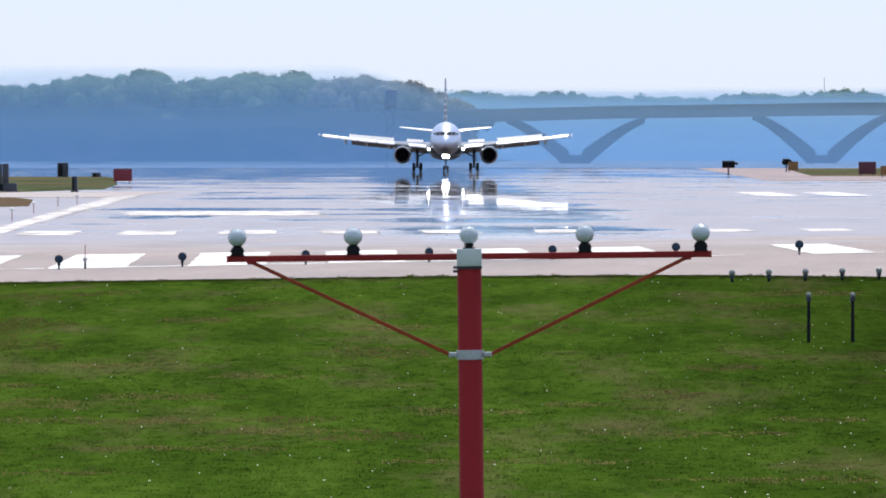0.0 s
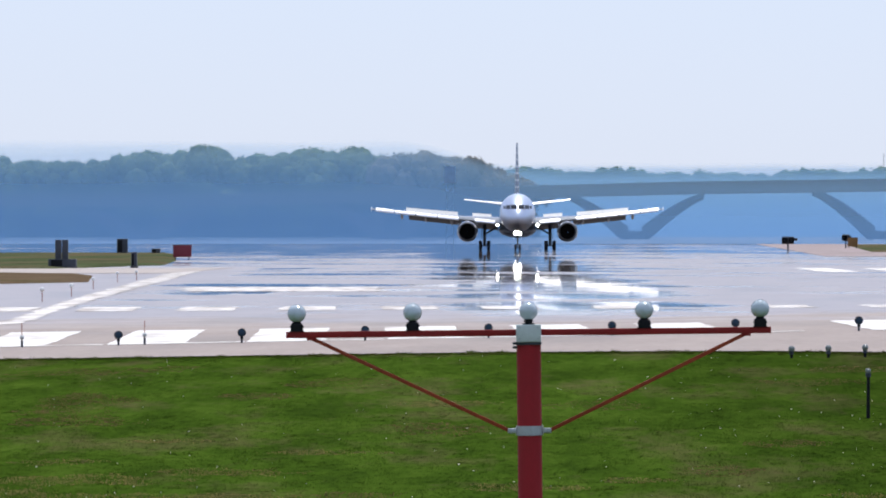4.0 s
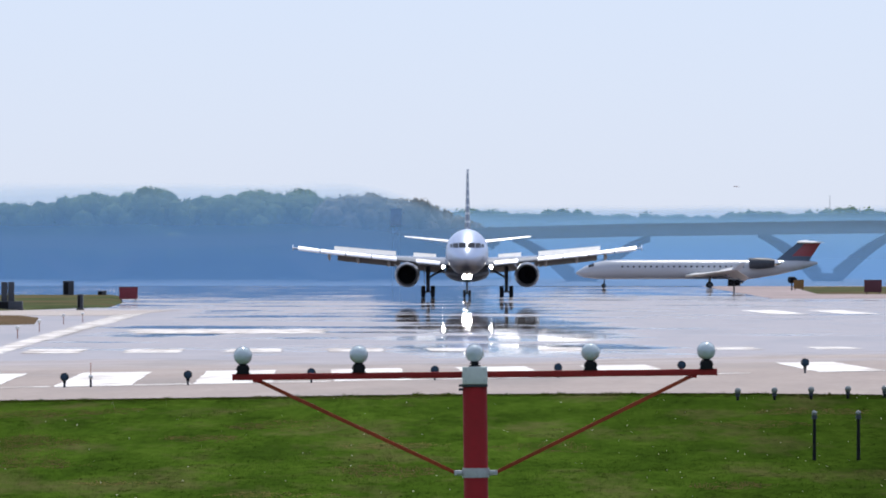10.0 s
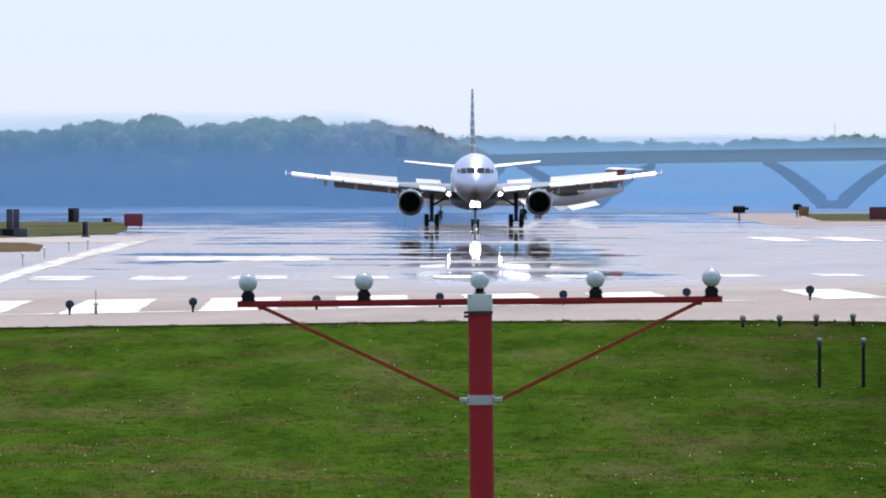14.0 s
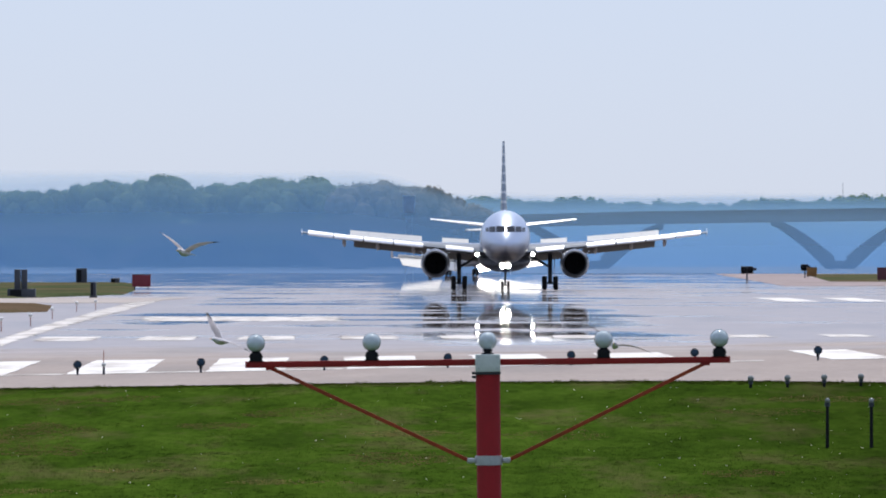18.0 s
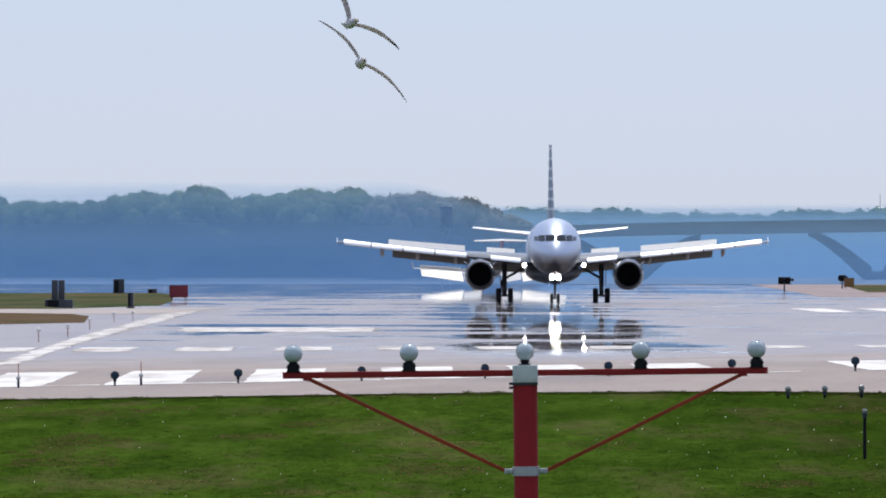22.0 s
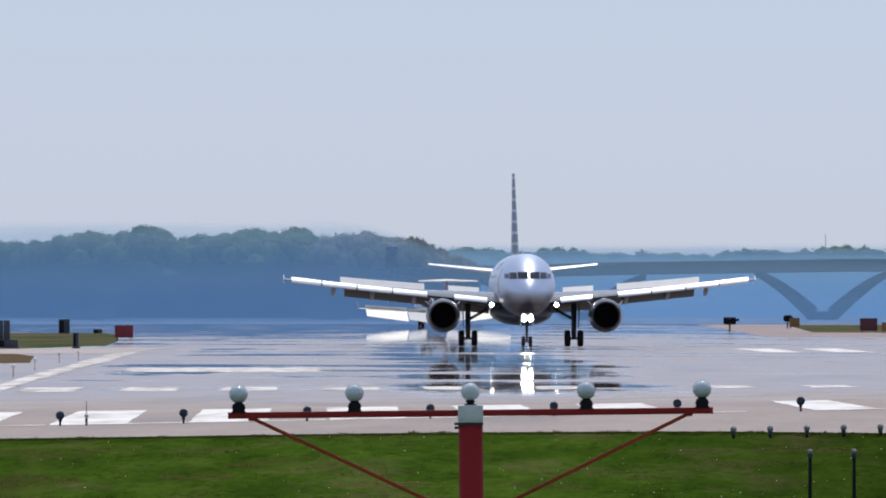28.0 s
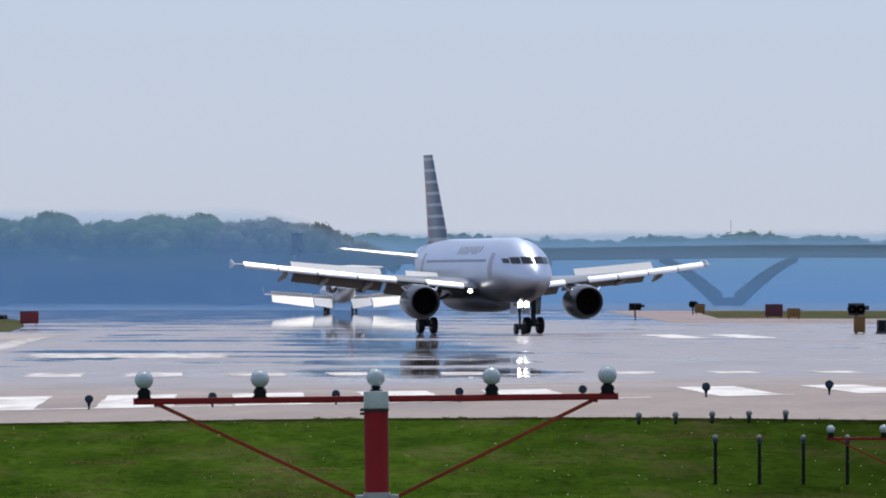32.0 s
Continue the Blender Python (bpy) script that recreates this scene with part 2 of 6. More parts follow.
TURF = ((0.029, 0.057, 0.007), (0.043, 0.083, 0.009), (0.064, 0.112, 0.014), (0.118, 0.098, 0.046))
# paler copy of TURF: the edge's sunlit look is put into the colour
TIPS = ((0.060, 0.086, 0.016), (0.085, 0.120, 0.022), (0.115, 0.145, 0.032), (0.135, 0.120, 0.055))
M_SOIL = turf(mat("grassy_soil", (0.045, 0.081, 0.012), 1.0, vary=0.30, scale=0.15, fine=2.5, bump=0.1, spec=0.0), *TURF)
M_BLADE = turf(leafy("grass_blades", (0.043, 0.083, 0.011), island=0.0, through_light=0.12, rough=1.0, spec=0.0, upright=True), *TURF)
M_FRINGE = turf(leafy("sunlit_grass_tips", (0.08, 0.11, 0.02), island=0.0, through_light=0.45, rough=1.0, spec=0.0, upright=True), *TIPS)
M_BROWN = leafy("withered_grass", (0.190, 0.140, 0.070), island=0.1, scale=0.6, vary=0.4, through_light=0.15, rough=1.0, spec=0.0, upright=True)
M_DRY = leafy("dry_grass", (0.250, 0.215, 0.085), island=0.1, scale=0.3, through_light=0.1, rough=1.0, spec=0.0, upright=True)
M_VERGE = mat("verge_grass", (0.066, 0.082, 0.040), 0.95, vary=0.5, scale=0.25, fine=1.5, dirt=(0.13, 0.095, 0.060), dirt_amount=0.9, dirt_from=0.44, stretch=(1, 0.25, 1), spec=0.0)
M_DRYSOIL = mat("dry_brown_turf", (0.12, 0.085, 0.055), 0.95, vary=0.35, scale=0.2, fine=1.5, dirt=(0.07, 0.08, 0.03), dirt_amount=0.5, spec=0.0)
M_FLOWER = leafy("white_blossom", (0.95, 0.91, 0.72), island=0.0, vary=0.05, through_light=0.05, rough=0.8, spec=0.1, upright=True)
M_PAVE = pavement_material("mirage_pavement", (0.305, 0.250, 0.222), 310, 380)
M_PATH = mat("path_concrete", (0.40, 0.35, 0.32), 0.9, vary=0.15, scale=0.4, fine=12, bump=0.3)
M_PINK = mat("pinkish_concrete", (0.30, 0.235, 0.225), 0.9, vary=0.3, scale=0.25, fine=2.0, dirt=(0.16, 0.13, 0.12), dirt_amount=0.6, stretch=(1, 0.2, 1))
M_PAINT = pavement_material("worn_white_paint", (0.78, 0.755, 0.72), 760, 860, 1.2, (0.40, 0.34, 0.30), 0.8, 0.47)
# dimmer, patchier copy of the white paint, imitating markings blurred by heat
M_BLURREDPAINT = pavement_material("heat_blurred_white_paint", (0.70, 0.665, 0.63), 760, 860, 1.6, (0.33, 0.28, 0.25), 1.0, 0.44)
M_WATER = mat("river_water", (0.03, 0.05, 0.06), 0.14, vary=0.2, scale=0.02, fine=0.3, spec=0.5)
M_RED = mat("faded_red_paint", (0.30, 0.018, 0.024), 0.7, spec=0.2, vary=0.14, scale=2.5, fine=30, dirt=(0.26, 0.03, 0.03), dirt_amount=0.5, bump=0.1)
M_ORANGE = mat("red_orange_paint", (0.24, 0.013, 0.012), 0.6, spec=0.25, vary=0.2, scale=3, fine=30, dirt=(0.22, 0.02, 0.02), dirt_amount=0.5, bump=0.1)
M_RUST = mat("dull_red_brace_paint", (0.27, 0.045, 0.016), 0.65, spec=0.2, vary=0.25, scale=4, fine=30, dirt=(0.10, 0.025, 0.012), dirt_amount=0.6)
M_GALV = mat("galvanised_steel", (0.42, 0.45, 0.46), 0.45, 0.6, vary=0.2, scale=6, fine=60)
M_BOX = mat("pale_grey_enamel", (0.52, 0.58, 0.56), 0.5, vary=0.12, scale=4, fine=40)
M_BLACK = mat("black_rubber", (0.012, 0.013, 0.015), 0.8, vary=0.3, scale=5, spec=0.12)
M_DIM = mat("dim_grey_lamp_glass", (0.20, 0.22, 0.21), 0.2, vary=0.15, scale=6, coat=0.4)
M_GLASSY = mat("frosted_lamp_glass", (0.46, 0.54, 0.58), 0.10, vary=0.08, scale=3, coat=0.6)
M_LENS = mat("dark_green_lens", (0.008, 0.032, 0.060), 0.4, vary=0.2, scale=8, coat=0.1, spec=0.25)
M_SIGNRED = mat("red_sign_face", (0.062, 0.010, 0.020), 0.6, vary=0.15, scale=2)
M_SIGNRED2 = mat("clear_red_sign_face", (0.17, 0.016, 0.030), 0.6, vary=0.15, scale=2)
M_SIGNYEL = mat("yellow_sign_face", (0.17, 0.088, 0.020), 0.6, vary=0.15, scale=2)
M_WHITE = mat("white_plate", (0.75, 0.75, 0.74), 0.5, vary=0.1)
# bluish: haze before the farther boxes is put into the colour
M_DARK = mat("haze_tinted_dark_metal", (0.028, 0.036, 0.052), 0.5, vary=0.3, scale=1.5)
# steel colour with the distance haze painted in
M_HAZY_STEEL = mat("hazy_blue_steel", (0.21, 0.37, 0.57), 0.8, spec=0.2, vary=0.15, scale=1.2)
M_STAKE = mat("weathered_stake", (0.35, 0.13, 0.09), 0.7, vary=0.2)
M_CONC = mat("bridge_concrete", (0.11, 0.108, 0.103), 0.85, vary=0.2, scale=0.1, fine=1.5, dirt=(0.08, 0.078, 0.075), dirt_amount=0.6)
M_WOODS = leafy("spring_foliage", (0.155, 0.215, 0.115), island=0.12, scale=0.09, vary=0.45, through_light=0.4, rough=1.0, spec=0.0)
M_WOODS2 = leafy("budding_foliage", (0.235, 0.235, 0.21), island=0.12, scale=0.09, vary=0.4, through_light=0.4, rough=1.0, spec=0.0)
def underside_shade(m, belly, z0, z1):
    """Fuselage paint with the underside's shade painted in below a soft-edged line."""
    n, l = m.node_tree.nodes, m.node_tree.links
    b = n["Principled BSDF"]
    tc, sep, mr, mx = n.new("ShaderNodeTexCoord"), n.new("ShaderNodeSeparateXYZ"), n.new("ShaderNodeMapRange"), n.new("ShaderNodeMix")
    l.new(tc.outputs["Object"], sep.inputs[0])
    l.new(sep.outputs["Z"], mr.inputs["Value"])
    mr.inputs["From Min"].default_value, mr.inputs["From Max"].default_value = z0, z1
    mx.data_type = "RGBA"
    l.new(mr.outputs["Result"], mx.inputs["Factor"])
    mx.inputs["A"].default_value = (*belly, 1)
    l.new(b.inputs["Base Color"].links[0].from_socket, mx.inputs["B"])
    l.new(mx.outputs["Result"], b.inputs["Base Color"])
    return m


M_SILVER = mat("silver_mica_paint", (0.57, 0.645, 0.78), 0.36, 0.70, vary=0.05, scale=0.5, fine=6)
# silver copy whose dark ground reflection is put into the colour
M_SHADED_SILVER = underside_shade(mat("silver_with_painted_shade", (0.57, 0.645, 0.78), 0.36, 0.70, vary=0.05, scale=0.5, fine=6), (0.095, 0.10, 0.115), 3.0, 4.0)
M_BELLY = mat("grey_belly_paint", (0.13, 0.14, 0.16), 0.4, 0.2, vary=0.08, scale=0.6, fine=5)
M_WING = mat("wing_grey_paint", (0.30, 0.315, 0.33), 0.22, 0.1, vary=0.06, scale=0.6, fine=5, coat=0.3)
# wing grey darkened: the underside's shade is put into the colour
M_WING_SHADE = mat("shaded_wing_grey", (0.055, 0.060, 0.068), 0.45, vary=0.08, scale=0.6, fine=5)
M_SLAT = mat("bright_slat_metal", (0.86, 0.86, 0.87), 0.34, 1.0, vary=0.05, scale=2)
M_METAL = mat("bare_polished_metal", (0.75, 0.75, 0.76), 0.18, 1.0, vary=0.05, scale=2)
M_NAVY = mat("navy_paint", (0.038, 0.080, 0.145), 0.45, vary=0.1, coat=0.4)
M_TAILRED = mat("tail_red_paint", (0.24, 0.016, 0.03), 0.35, vary=0.1, coat=0.4)
M_TAILGREY = mat("tail_grey_paint", (0.27, 0.31, 0.37), 0.35, vary=0.08, coat=0.4)
M_PANE = mat("cockpit_glass", (0.010, 0.012, 0.016), 0.06, vary=0.1)
M_FAN = mat("dark_fan", (0.004, 0.004, 0.005), 0.7, spec=0.1, vary=0.3)
M_STRUT = mat("gear_paint", (0.07, 0.075, 0.08), 0.45, 0.3, vary=0.1)
M_TYRE = mat("tyre_rubber", (0.012, 0.012, 0.013), 0.75, vary=0.2)
M_LIGHT = glow("landing_light", (1.0, 0.97, 0.88), 110.0)
M_LIGHT_DIM = glow("wing_light", (1.0, 0.97, 0.88), 22.0)
M_CRJ = mat("pale_jet_paint", (0.40, 0.43, 0.48), 0.2, vary=0.05, coat=0.5)
M_CRJW = mat("white_wing_paint", (0.74, 0.73, 0.70), 0.36, vary=0.05, spec=0.6)
M_FLAP = mat("bright_flap_paint", (0.80, 0.77, 0.71), 0.36, 0.12, vary=0.05)
M_NACELLE = mat("dark_grey_nacelle_paint", (0.10, 0.11, 0.13), 0.35, 0.4, vary=0.06, coat=0.4)
M_GULLW = mat("white_feathers", (0.66, 0.64, 0.67), 0.8, vary=0.1, scale=8)
M_GULLG = leafy("grey_feathers", (0.60, 0.56, 0.58), island=0.0, scale=8, vary=0.2, through_light=0.45, rough=0.85, spec=0.1)
M_GULLB = mat("black_feathers", (0.02, 0.02, 0.022), 0.8, vary=0.2, scale=8)
M_BEAK = mat("yellow_beak", (0.6, 0.36, 0.04), 0.5)


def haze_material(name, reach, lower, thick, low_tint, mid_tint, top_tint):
    """Haze painted on a sunlit see-through sheet, densest and bluest low over the river."""
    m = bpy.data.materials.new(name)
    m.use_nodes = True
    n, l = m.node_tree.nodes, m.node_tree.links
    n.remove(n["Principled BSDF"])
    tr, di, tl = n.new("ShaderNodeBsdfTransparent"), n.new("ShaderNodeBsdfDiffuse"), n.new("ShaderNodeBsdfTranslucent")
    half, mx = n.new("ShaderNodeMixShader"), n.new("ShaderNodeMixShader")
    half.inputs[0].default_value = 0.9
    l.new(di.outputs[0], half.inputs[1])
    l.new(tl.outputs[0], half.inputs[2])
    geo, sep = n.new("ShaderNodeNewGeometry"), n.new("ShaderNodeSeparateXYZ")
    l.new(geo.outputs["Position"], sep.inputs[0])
    low = n.new("ShaderNodeMapRange")          # density cut lower in the east, to fit the treeline from the camera
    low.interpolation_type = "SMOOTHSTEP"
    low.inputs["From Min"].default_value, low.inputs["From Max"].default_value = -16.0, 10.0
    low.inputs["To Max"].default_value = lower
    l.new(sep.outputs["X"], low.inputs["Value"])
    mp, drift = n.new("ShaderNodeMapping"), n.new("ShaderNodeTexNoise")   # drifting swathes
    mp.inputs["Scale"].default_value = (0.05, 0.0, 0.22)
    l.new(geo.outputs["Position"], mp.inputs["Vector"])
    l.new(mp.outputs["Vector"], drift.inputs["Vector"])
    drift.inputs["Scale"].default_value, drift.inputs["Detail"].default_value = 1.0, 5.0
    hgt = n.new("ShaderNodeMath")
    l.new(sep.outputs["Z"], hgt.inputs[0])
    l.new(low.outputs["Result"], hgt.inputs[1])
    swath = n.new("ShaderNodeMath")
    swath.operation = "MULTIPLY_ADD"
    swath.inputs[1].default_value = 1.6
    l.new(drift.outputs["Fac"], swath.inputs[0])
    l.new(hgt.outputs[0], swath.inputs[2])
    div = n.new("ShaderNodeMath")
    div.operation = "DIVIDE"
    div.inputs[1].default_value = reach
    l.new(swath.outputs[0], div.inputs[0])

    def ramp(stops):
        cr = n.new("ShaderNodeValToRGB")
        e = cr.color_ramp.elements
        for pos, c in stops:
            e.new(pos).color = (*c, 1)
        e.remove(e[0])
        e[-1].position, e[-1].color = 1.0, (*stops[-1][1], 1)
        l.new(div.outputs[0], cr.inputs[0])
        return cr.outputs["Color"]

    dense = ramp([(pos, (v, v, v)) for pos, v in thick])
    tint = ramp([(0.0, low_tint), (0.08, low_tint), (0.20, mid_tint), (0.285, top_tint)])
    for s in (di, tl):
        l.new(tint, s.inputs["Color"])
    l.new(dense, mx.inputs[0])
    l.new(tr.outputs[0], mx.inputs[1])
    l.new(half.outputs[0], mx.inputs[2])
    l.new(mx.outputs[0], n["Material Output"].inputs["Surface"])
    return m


M_HAZE = haze_material("painted_river_haze", 60.0, 5.2, ((0.0, 0.76), (0.09, 0.70), (0.16, 0.59), (0.21, 0.49), (0.25, 0.43), (0.266, 0.32), (0.286, 0.0)),
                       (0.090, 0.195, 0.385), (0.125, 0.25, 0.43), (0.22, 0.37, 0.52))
M_HAZE_FAR = haze_material("painted_distant_haze", 70.0, 0.0, ((0.0, 0.90), (0.10, 0.80), (0.18, 0.70), (0.25, 0.62), (0.272, 0.46), (0.285, 0.12), (0.296, 0.0)),
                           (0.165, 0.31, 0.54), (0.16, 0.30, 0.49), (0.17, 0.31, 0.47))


# ---------------------------------------------------------------- mesh helpers
def finish(bm, name, material, smooth=False):
    bmesh.ops.recalc_face_normals(bm, faces=bm.faces)
    me = bpy.data.meshes.new(name)
    bm.to_mesh(me)
    bm.free()
    for m in (material if isinstance(material, (list, tuple)) else [material]):
        me.materials.append(m)
    if smooth:
        me.polygons.foreach_set("use_smooth", [True] * len(me.polygons))
        me.set_sharp_from_angle(angle=radians(38))
    return me


def part(name, bm, material, parent, label="", smooth=True):
    ob = new(name, finish(bm, name, material, smooth))
    ob.parent = parent
    if label:
        tagged(ob, label)
    return ob


def thing(name, m, label, category, group="", kind=""):
    ob = new(name)
    ob.empty_display_size = 0.3
    ob.matrix_basis = m
    return tagged(ob, label, category, group, kind)


def solid(name, bm, material, label, category="", kind="", smooth=False, group=""):
    return tagged(new(name, finish(bm, name, material, smooth)), label, category, group, kind)


def box(bm, x, y, z, sx, sy, sz, bevel=0.0, m=None):
    r = bmesh.ops.create_cube(bm, size=1.0, matrix=(m or Matrix()) @ Matrix.Translation((x, y, z)) @ Matrix.Diagonal((sx, sy, sz, 1)))
    if bevel:
        ed = list({e for v in r["verts"] for e in v.link_edges})
        bmesh.ops.bevel(bm, geom=ed, offset=bevel, segments=2, profile=0.6, affect="EDGES")
    return bm


def rod(bm, a, b, r0, r1=None, seg=12, caps=True):
    a, b = Vector(a), Vector(b)
    d = b - a
    m = Matrix.Translation((a + b) / 2) @ d.to_track_quat("Z", "Y").to_matrix().to_4x4()
    bmesh.ops.create_cone(bm, cap_ends=caps, segments=seg, radius1=r0, radius2=r0 if r1 is None else r1, depth=d.length, matrix=m)
    return bm


def ball(bm, x, y, z, r, u=20, v=14, sx=1, sy=1, sz=1):
    bmesh.ops.create_uvsphere(bm, u_segments=u, v_segments=v, radius=r, matrix=Matrix.Translation((x, y, z)) @ Matrix.Diagonal((sx, sy, sz, 1)))
    return bm


def loft(bm, rings, caps=True, closed=True, idx=0):
    rows = [[bm.verts.new(p) for p in ring] for ring in rings]
    k = len(rows[0])
    for a, b in zip(rows, rows[1:]):
        for i in range(k if closed else k - 1):
            f = bm.faces.new((a[i], a[(i + 1) % k], b[(i + 1) % k], b[i]))
            f.material_index = idx
    if caps and closed:
        bm.faces.new(rows[0]).material_index = idx
        bm.faces.new(rows[-1]).material_index = idx
    return bm


def lathe(bm, profile, m, seg=28):
    """profile: (along, radius) turned round the local y axis, placed by m."""
    rings = [[m @ Vector((r * math.cos(2 * math.pi * i / seg), y, r * math.sin(2 * math.pi * i / seg))) for i in range(seg)] for y, r in profile]
    return loft(bm, rings, caps=False)


def sheet(xs, ys, height):
    bm = bmesh.new()
    g = [[bm.verts.new((x, y, height(x, y))) for x in xs] for y in ys]
    for a, b in zip(g, g[1:]):
        for i in range(len(xs) - 1):
            bm.faces.new((a[i], a[i + 1], b[i + 1], b[i]))
    return bm


rng0 = random.Random(3)


def polygon(pts, lift, ragged=0.0):
    """A flat marking on the pavement: near left, near right, far right, far left."""
    a, b, c, d = [Vector(p) for p in pts]
    n = max(1, int((d - a).length / 1.5))
    bm = bmesh.new()
    rows = []
    for i in range(n + 1):
        p, q = a.lerp(d, i / n), b.lerp(c, i / n)
        p.x += ragged * rng0.uniform(-1, 1)
        q.x += ragged * rng0.uniform(-1, 1)
        rows.append([bm.verts.new((v.x, v.y, gz(v.x, v.y) + lift)) for v in (p, (p + q) / 2, q)])
    for r, t in zip(rows, rows[1:]):
        for i in range(2):
            bm.faces.new((r[i], r[i + 1], t[i + 1], t[i]))
    return bm


def smooth01(x):
    x = min(1.0, max(0.0, x))
    return x * x * (3 - 2 * x)


PROFILE = ((-400, 1.1), (0, 1.1), (30, 0.1), (57.6, -0.7), (90, -0.9), (125, -0.72), (152, -0.44), (190, 0.05), (217, 0.09), (260, 0.03), (330, 0.0), (9000, 0.0))


def gz(x, y):
    """Height of the ground."""
    z = float(np.interp(y, [p[0] for p in PROFILE], [p[1] for p in PROFILE]))
    s = float(np.interp(y, [152, 190, 217, 330], [0, 0.0190, 0.0197, 0]))
    return z + s * max(-16.0, min(16.0, x))


def edge_y(x):
    """Where the grass ends and the pavement begins."""
    return 195 - (0.9 if x > 0 else 0.3) * max(-14.0, min(14.0, x))


# ---------------------------------------------------------------- setting
XS = [-6000, -1500, -400, -130, -60, -40, -26, -16, -12, -8, -4, 0, 4, 8, 12, 16, 26, 40, 60, 130, 400, 1500, 6000]
YS = [-400, 0, 30, 57.6, 75, 90, 110, 125, 140, 152, 165, 178, 190, 200, 210, 217, 225, 240, 260, 290, 330, 400, 500, 700, 1000, 1400, 2000, 3000, 5000, 9000]
solid("ground", sheet(XS, YS, lambda x, y: gz(x, y) - (0.0 if y < 1300 else 0.1)), M_SOIL, "green mown airfield ground reaching the horizon", "ground", "structure")

def ripple(x, y):
    """Ripples of a few millimetres farther along the runway, breaking reflections like a mirage."""
    return 0.0042 * smooth01((y - 330) / 120) * (noise.noise((x / 5, y / 15, 3.1)) + 0.5 * noise.noise((x / 2.4, y / 6.5, 8.7)))


px = [-140, -100, -70, -54] + [-44 + 2 * i for i in range(45)] + [54, 70, 100, 140]
bm = bmesh.new()
ts = [2.0 * i for i in range(70)] + [140 + 2.6 * i for i in range(401)]
g = [[bm.verts.new((x, edge_y(x) + t, gz(x, edge_y(x) + t) + 0.02 + ripple(x, edge_y(x) + t))) for x in px] for t in ts]
for a, b in zip(g, g[1:]):
    for i in range(len(px) - 1):
        bm.faces.new((a[i], a[i + 1], b[i + 1], b[i]))
solid("runway", bm, M_PAVE, "pale worn concrete runway shimmering in the heat", "runway", "structure", True)

solid("path", sheet([-60, -30, -10, 10, 30, 60], [70, 80, 88.5], lambda x, y: gz(x, y) + 0.03), M_PATH, "pale concrete path along the grass", "path", "structure")
solid("water", sheet([-3000, -500, 0, 500, 3000], [1395, 1600, 1900, 2250, 2390], lambda x, y: 0.05), M_WATER, "calm hazy river water behind the runway", "water", "structure")
solid("far_bank", sheet([-3000, -500, 0, 20], [2250, 2300, 2600, 5000], lambda x, y: 0.1 + (y - 2250) * 0.0005), M_SOIL, "green far river bank under the woods", "river bank", "structure")
solid("distant_bank", sheet([20, 500, 3000], [2384, 2600, 5000], lambda x, y: 0.1 + (y - 2250) * 0.0005), M_SOIL, "green distant river bank", "river bank", "structure")
# leaning sheets that carry the painted haze before woods and bridge
hz = solid("backdrop", sheet([-1500, 0, 1500], [0, 1], lambda x, y: y * 27.0), M_HAZE, "see-through sheet painted as blue haze over the river", "haze", "structure")
hz2 = solid("backdrop_far", sheet([-1500, 0, 1500], [0, 1], lambda x, y: y * 36.0), M_HAZE_FAR, "see-through sheet painted as paler haze before the distant trees", "haze", "structure")
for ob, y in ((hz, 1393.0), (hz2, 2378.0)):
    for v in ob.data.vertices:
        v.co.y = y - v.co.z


def marking(name, pts, label, ragged=0.035, paint=None):
    return solid(name, polygon(pts, 0.030, ragged), paint or M_PAINT, label, "runway marking", "structure")


# the threshold stripes and what follows them, placed and slanted to fit the camera's view
SLANT = -0.015
near = 217.6
for x0, wide, head in [(-9.65 + 3.5 * k, 1.95, SLANT) for k in range(-4, 4)] + [(4.15, 1.85, -0.008)] + [(9.4 + 3.5 * k, 1.65, 0.0) for k in range(4)]:
    for (a, b) in ((near, 247), (299, 312)):
        p, q = (a - near) * head, (b - near) * head
        marking("threshold_stripe", [(x0 + p, a), (x0 + wide + p, a), (x0 + wide + q, b), (x0 + q, b)], "worn white painted threshold stripe on the runway", *((0.035, M_PAINT) if a == near else (0.14, M_BLURREDPAINT)))
for k in range(-4, 6):
    x0 = -7.85 + 3.5 * k
    marking("threshold_line", [(x0, 217.7), (x0 + 1.6, 217.7), (x0 + 1.6, 219.0), (x0, 219.0)], "thin worn white line across the runway threshold")
marking("edge_line", [(-15.15, 265), (-14.5, 268), (-19.2, 600), (-20.4, 570)], "white painted edge line crossing the pavement", 0.16, M_BLURREDPAINT)
marking("touchdown_mark", [(-13.5, 382), (-5.0, 382), (-5.6, 409), (-14.5, 409)], "long white painted block on the runway", 0.5, M_BLURREDPAINT)
for x0, y0 in ((20.5, 545), (25.0, 545)):
    marking("touchdown_mark", [(x0, y0), (x0 + 2.4, y0), (x0 + 2.2, y0 + 50), (x0 - 0.2, y0 + 50)], "white painted block on the runway")


def island(name, pts, label, material, height=0.16):
    bm = bmesh.new()
    lo = [bm.verts.new((x, y, 0.0)) for x, y in pts]
    cx, cy = sum(p[0] for p in pts) / len(pts), sum(p[1] for p in pts) / len(pts)
    hi = [bm.verts.new((cx + (x - cx) * 0.97, cy + (y - cy) * 0.97, height)) for x, y in pts]
    n = len(pts)
    for i in range(n):
        bm.faces.new((lo[i], lo[(i + 1) % n], hi[(i + 1) % n], hi[i]))
    bm.faces.new(hi)
    return solid(name, bm, material, label, "grass", "structure")


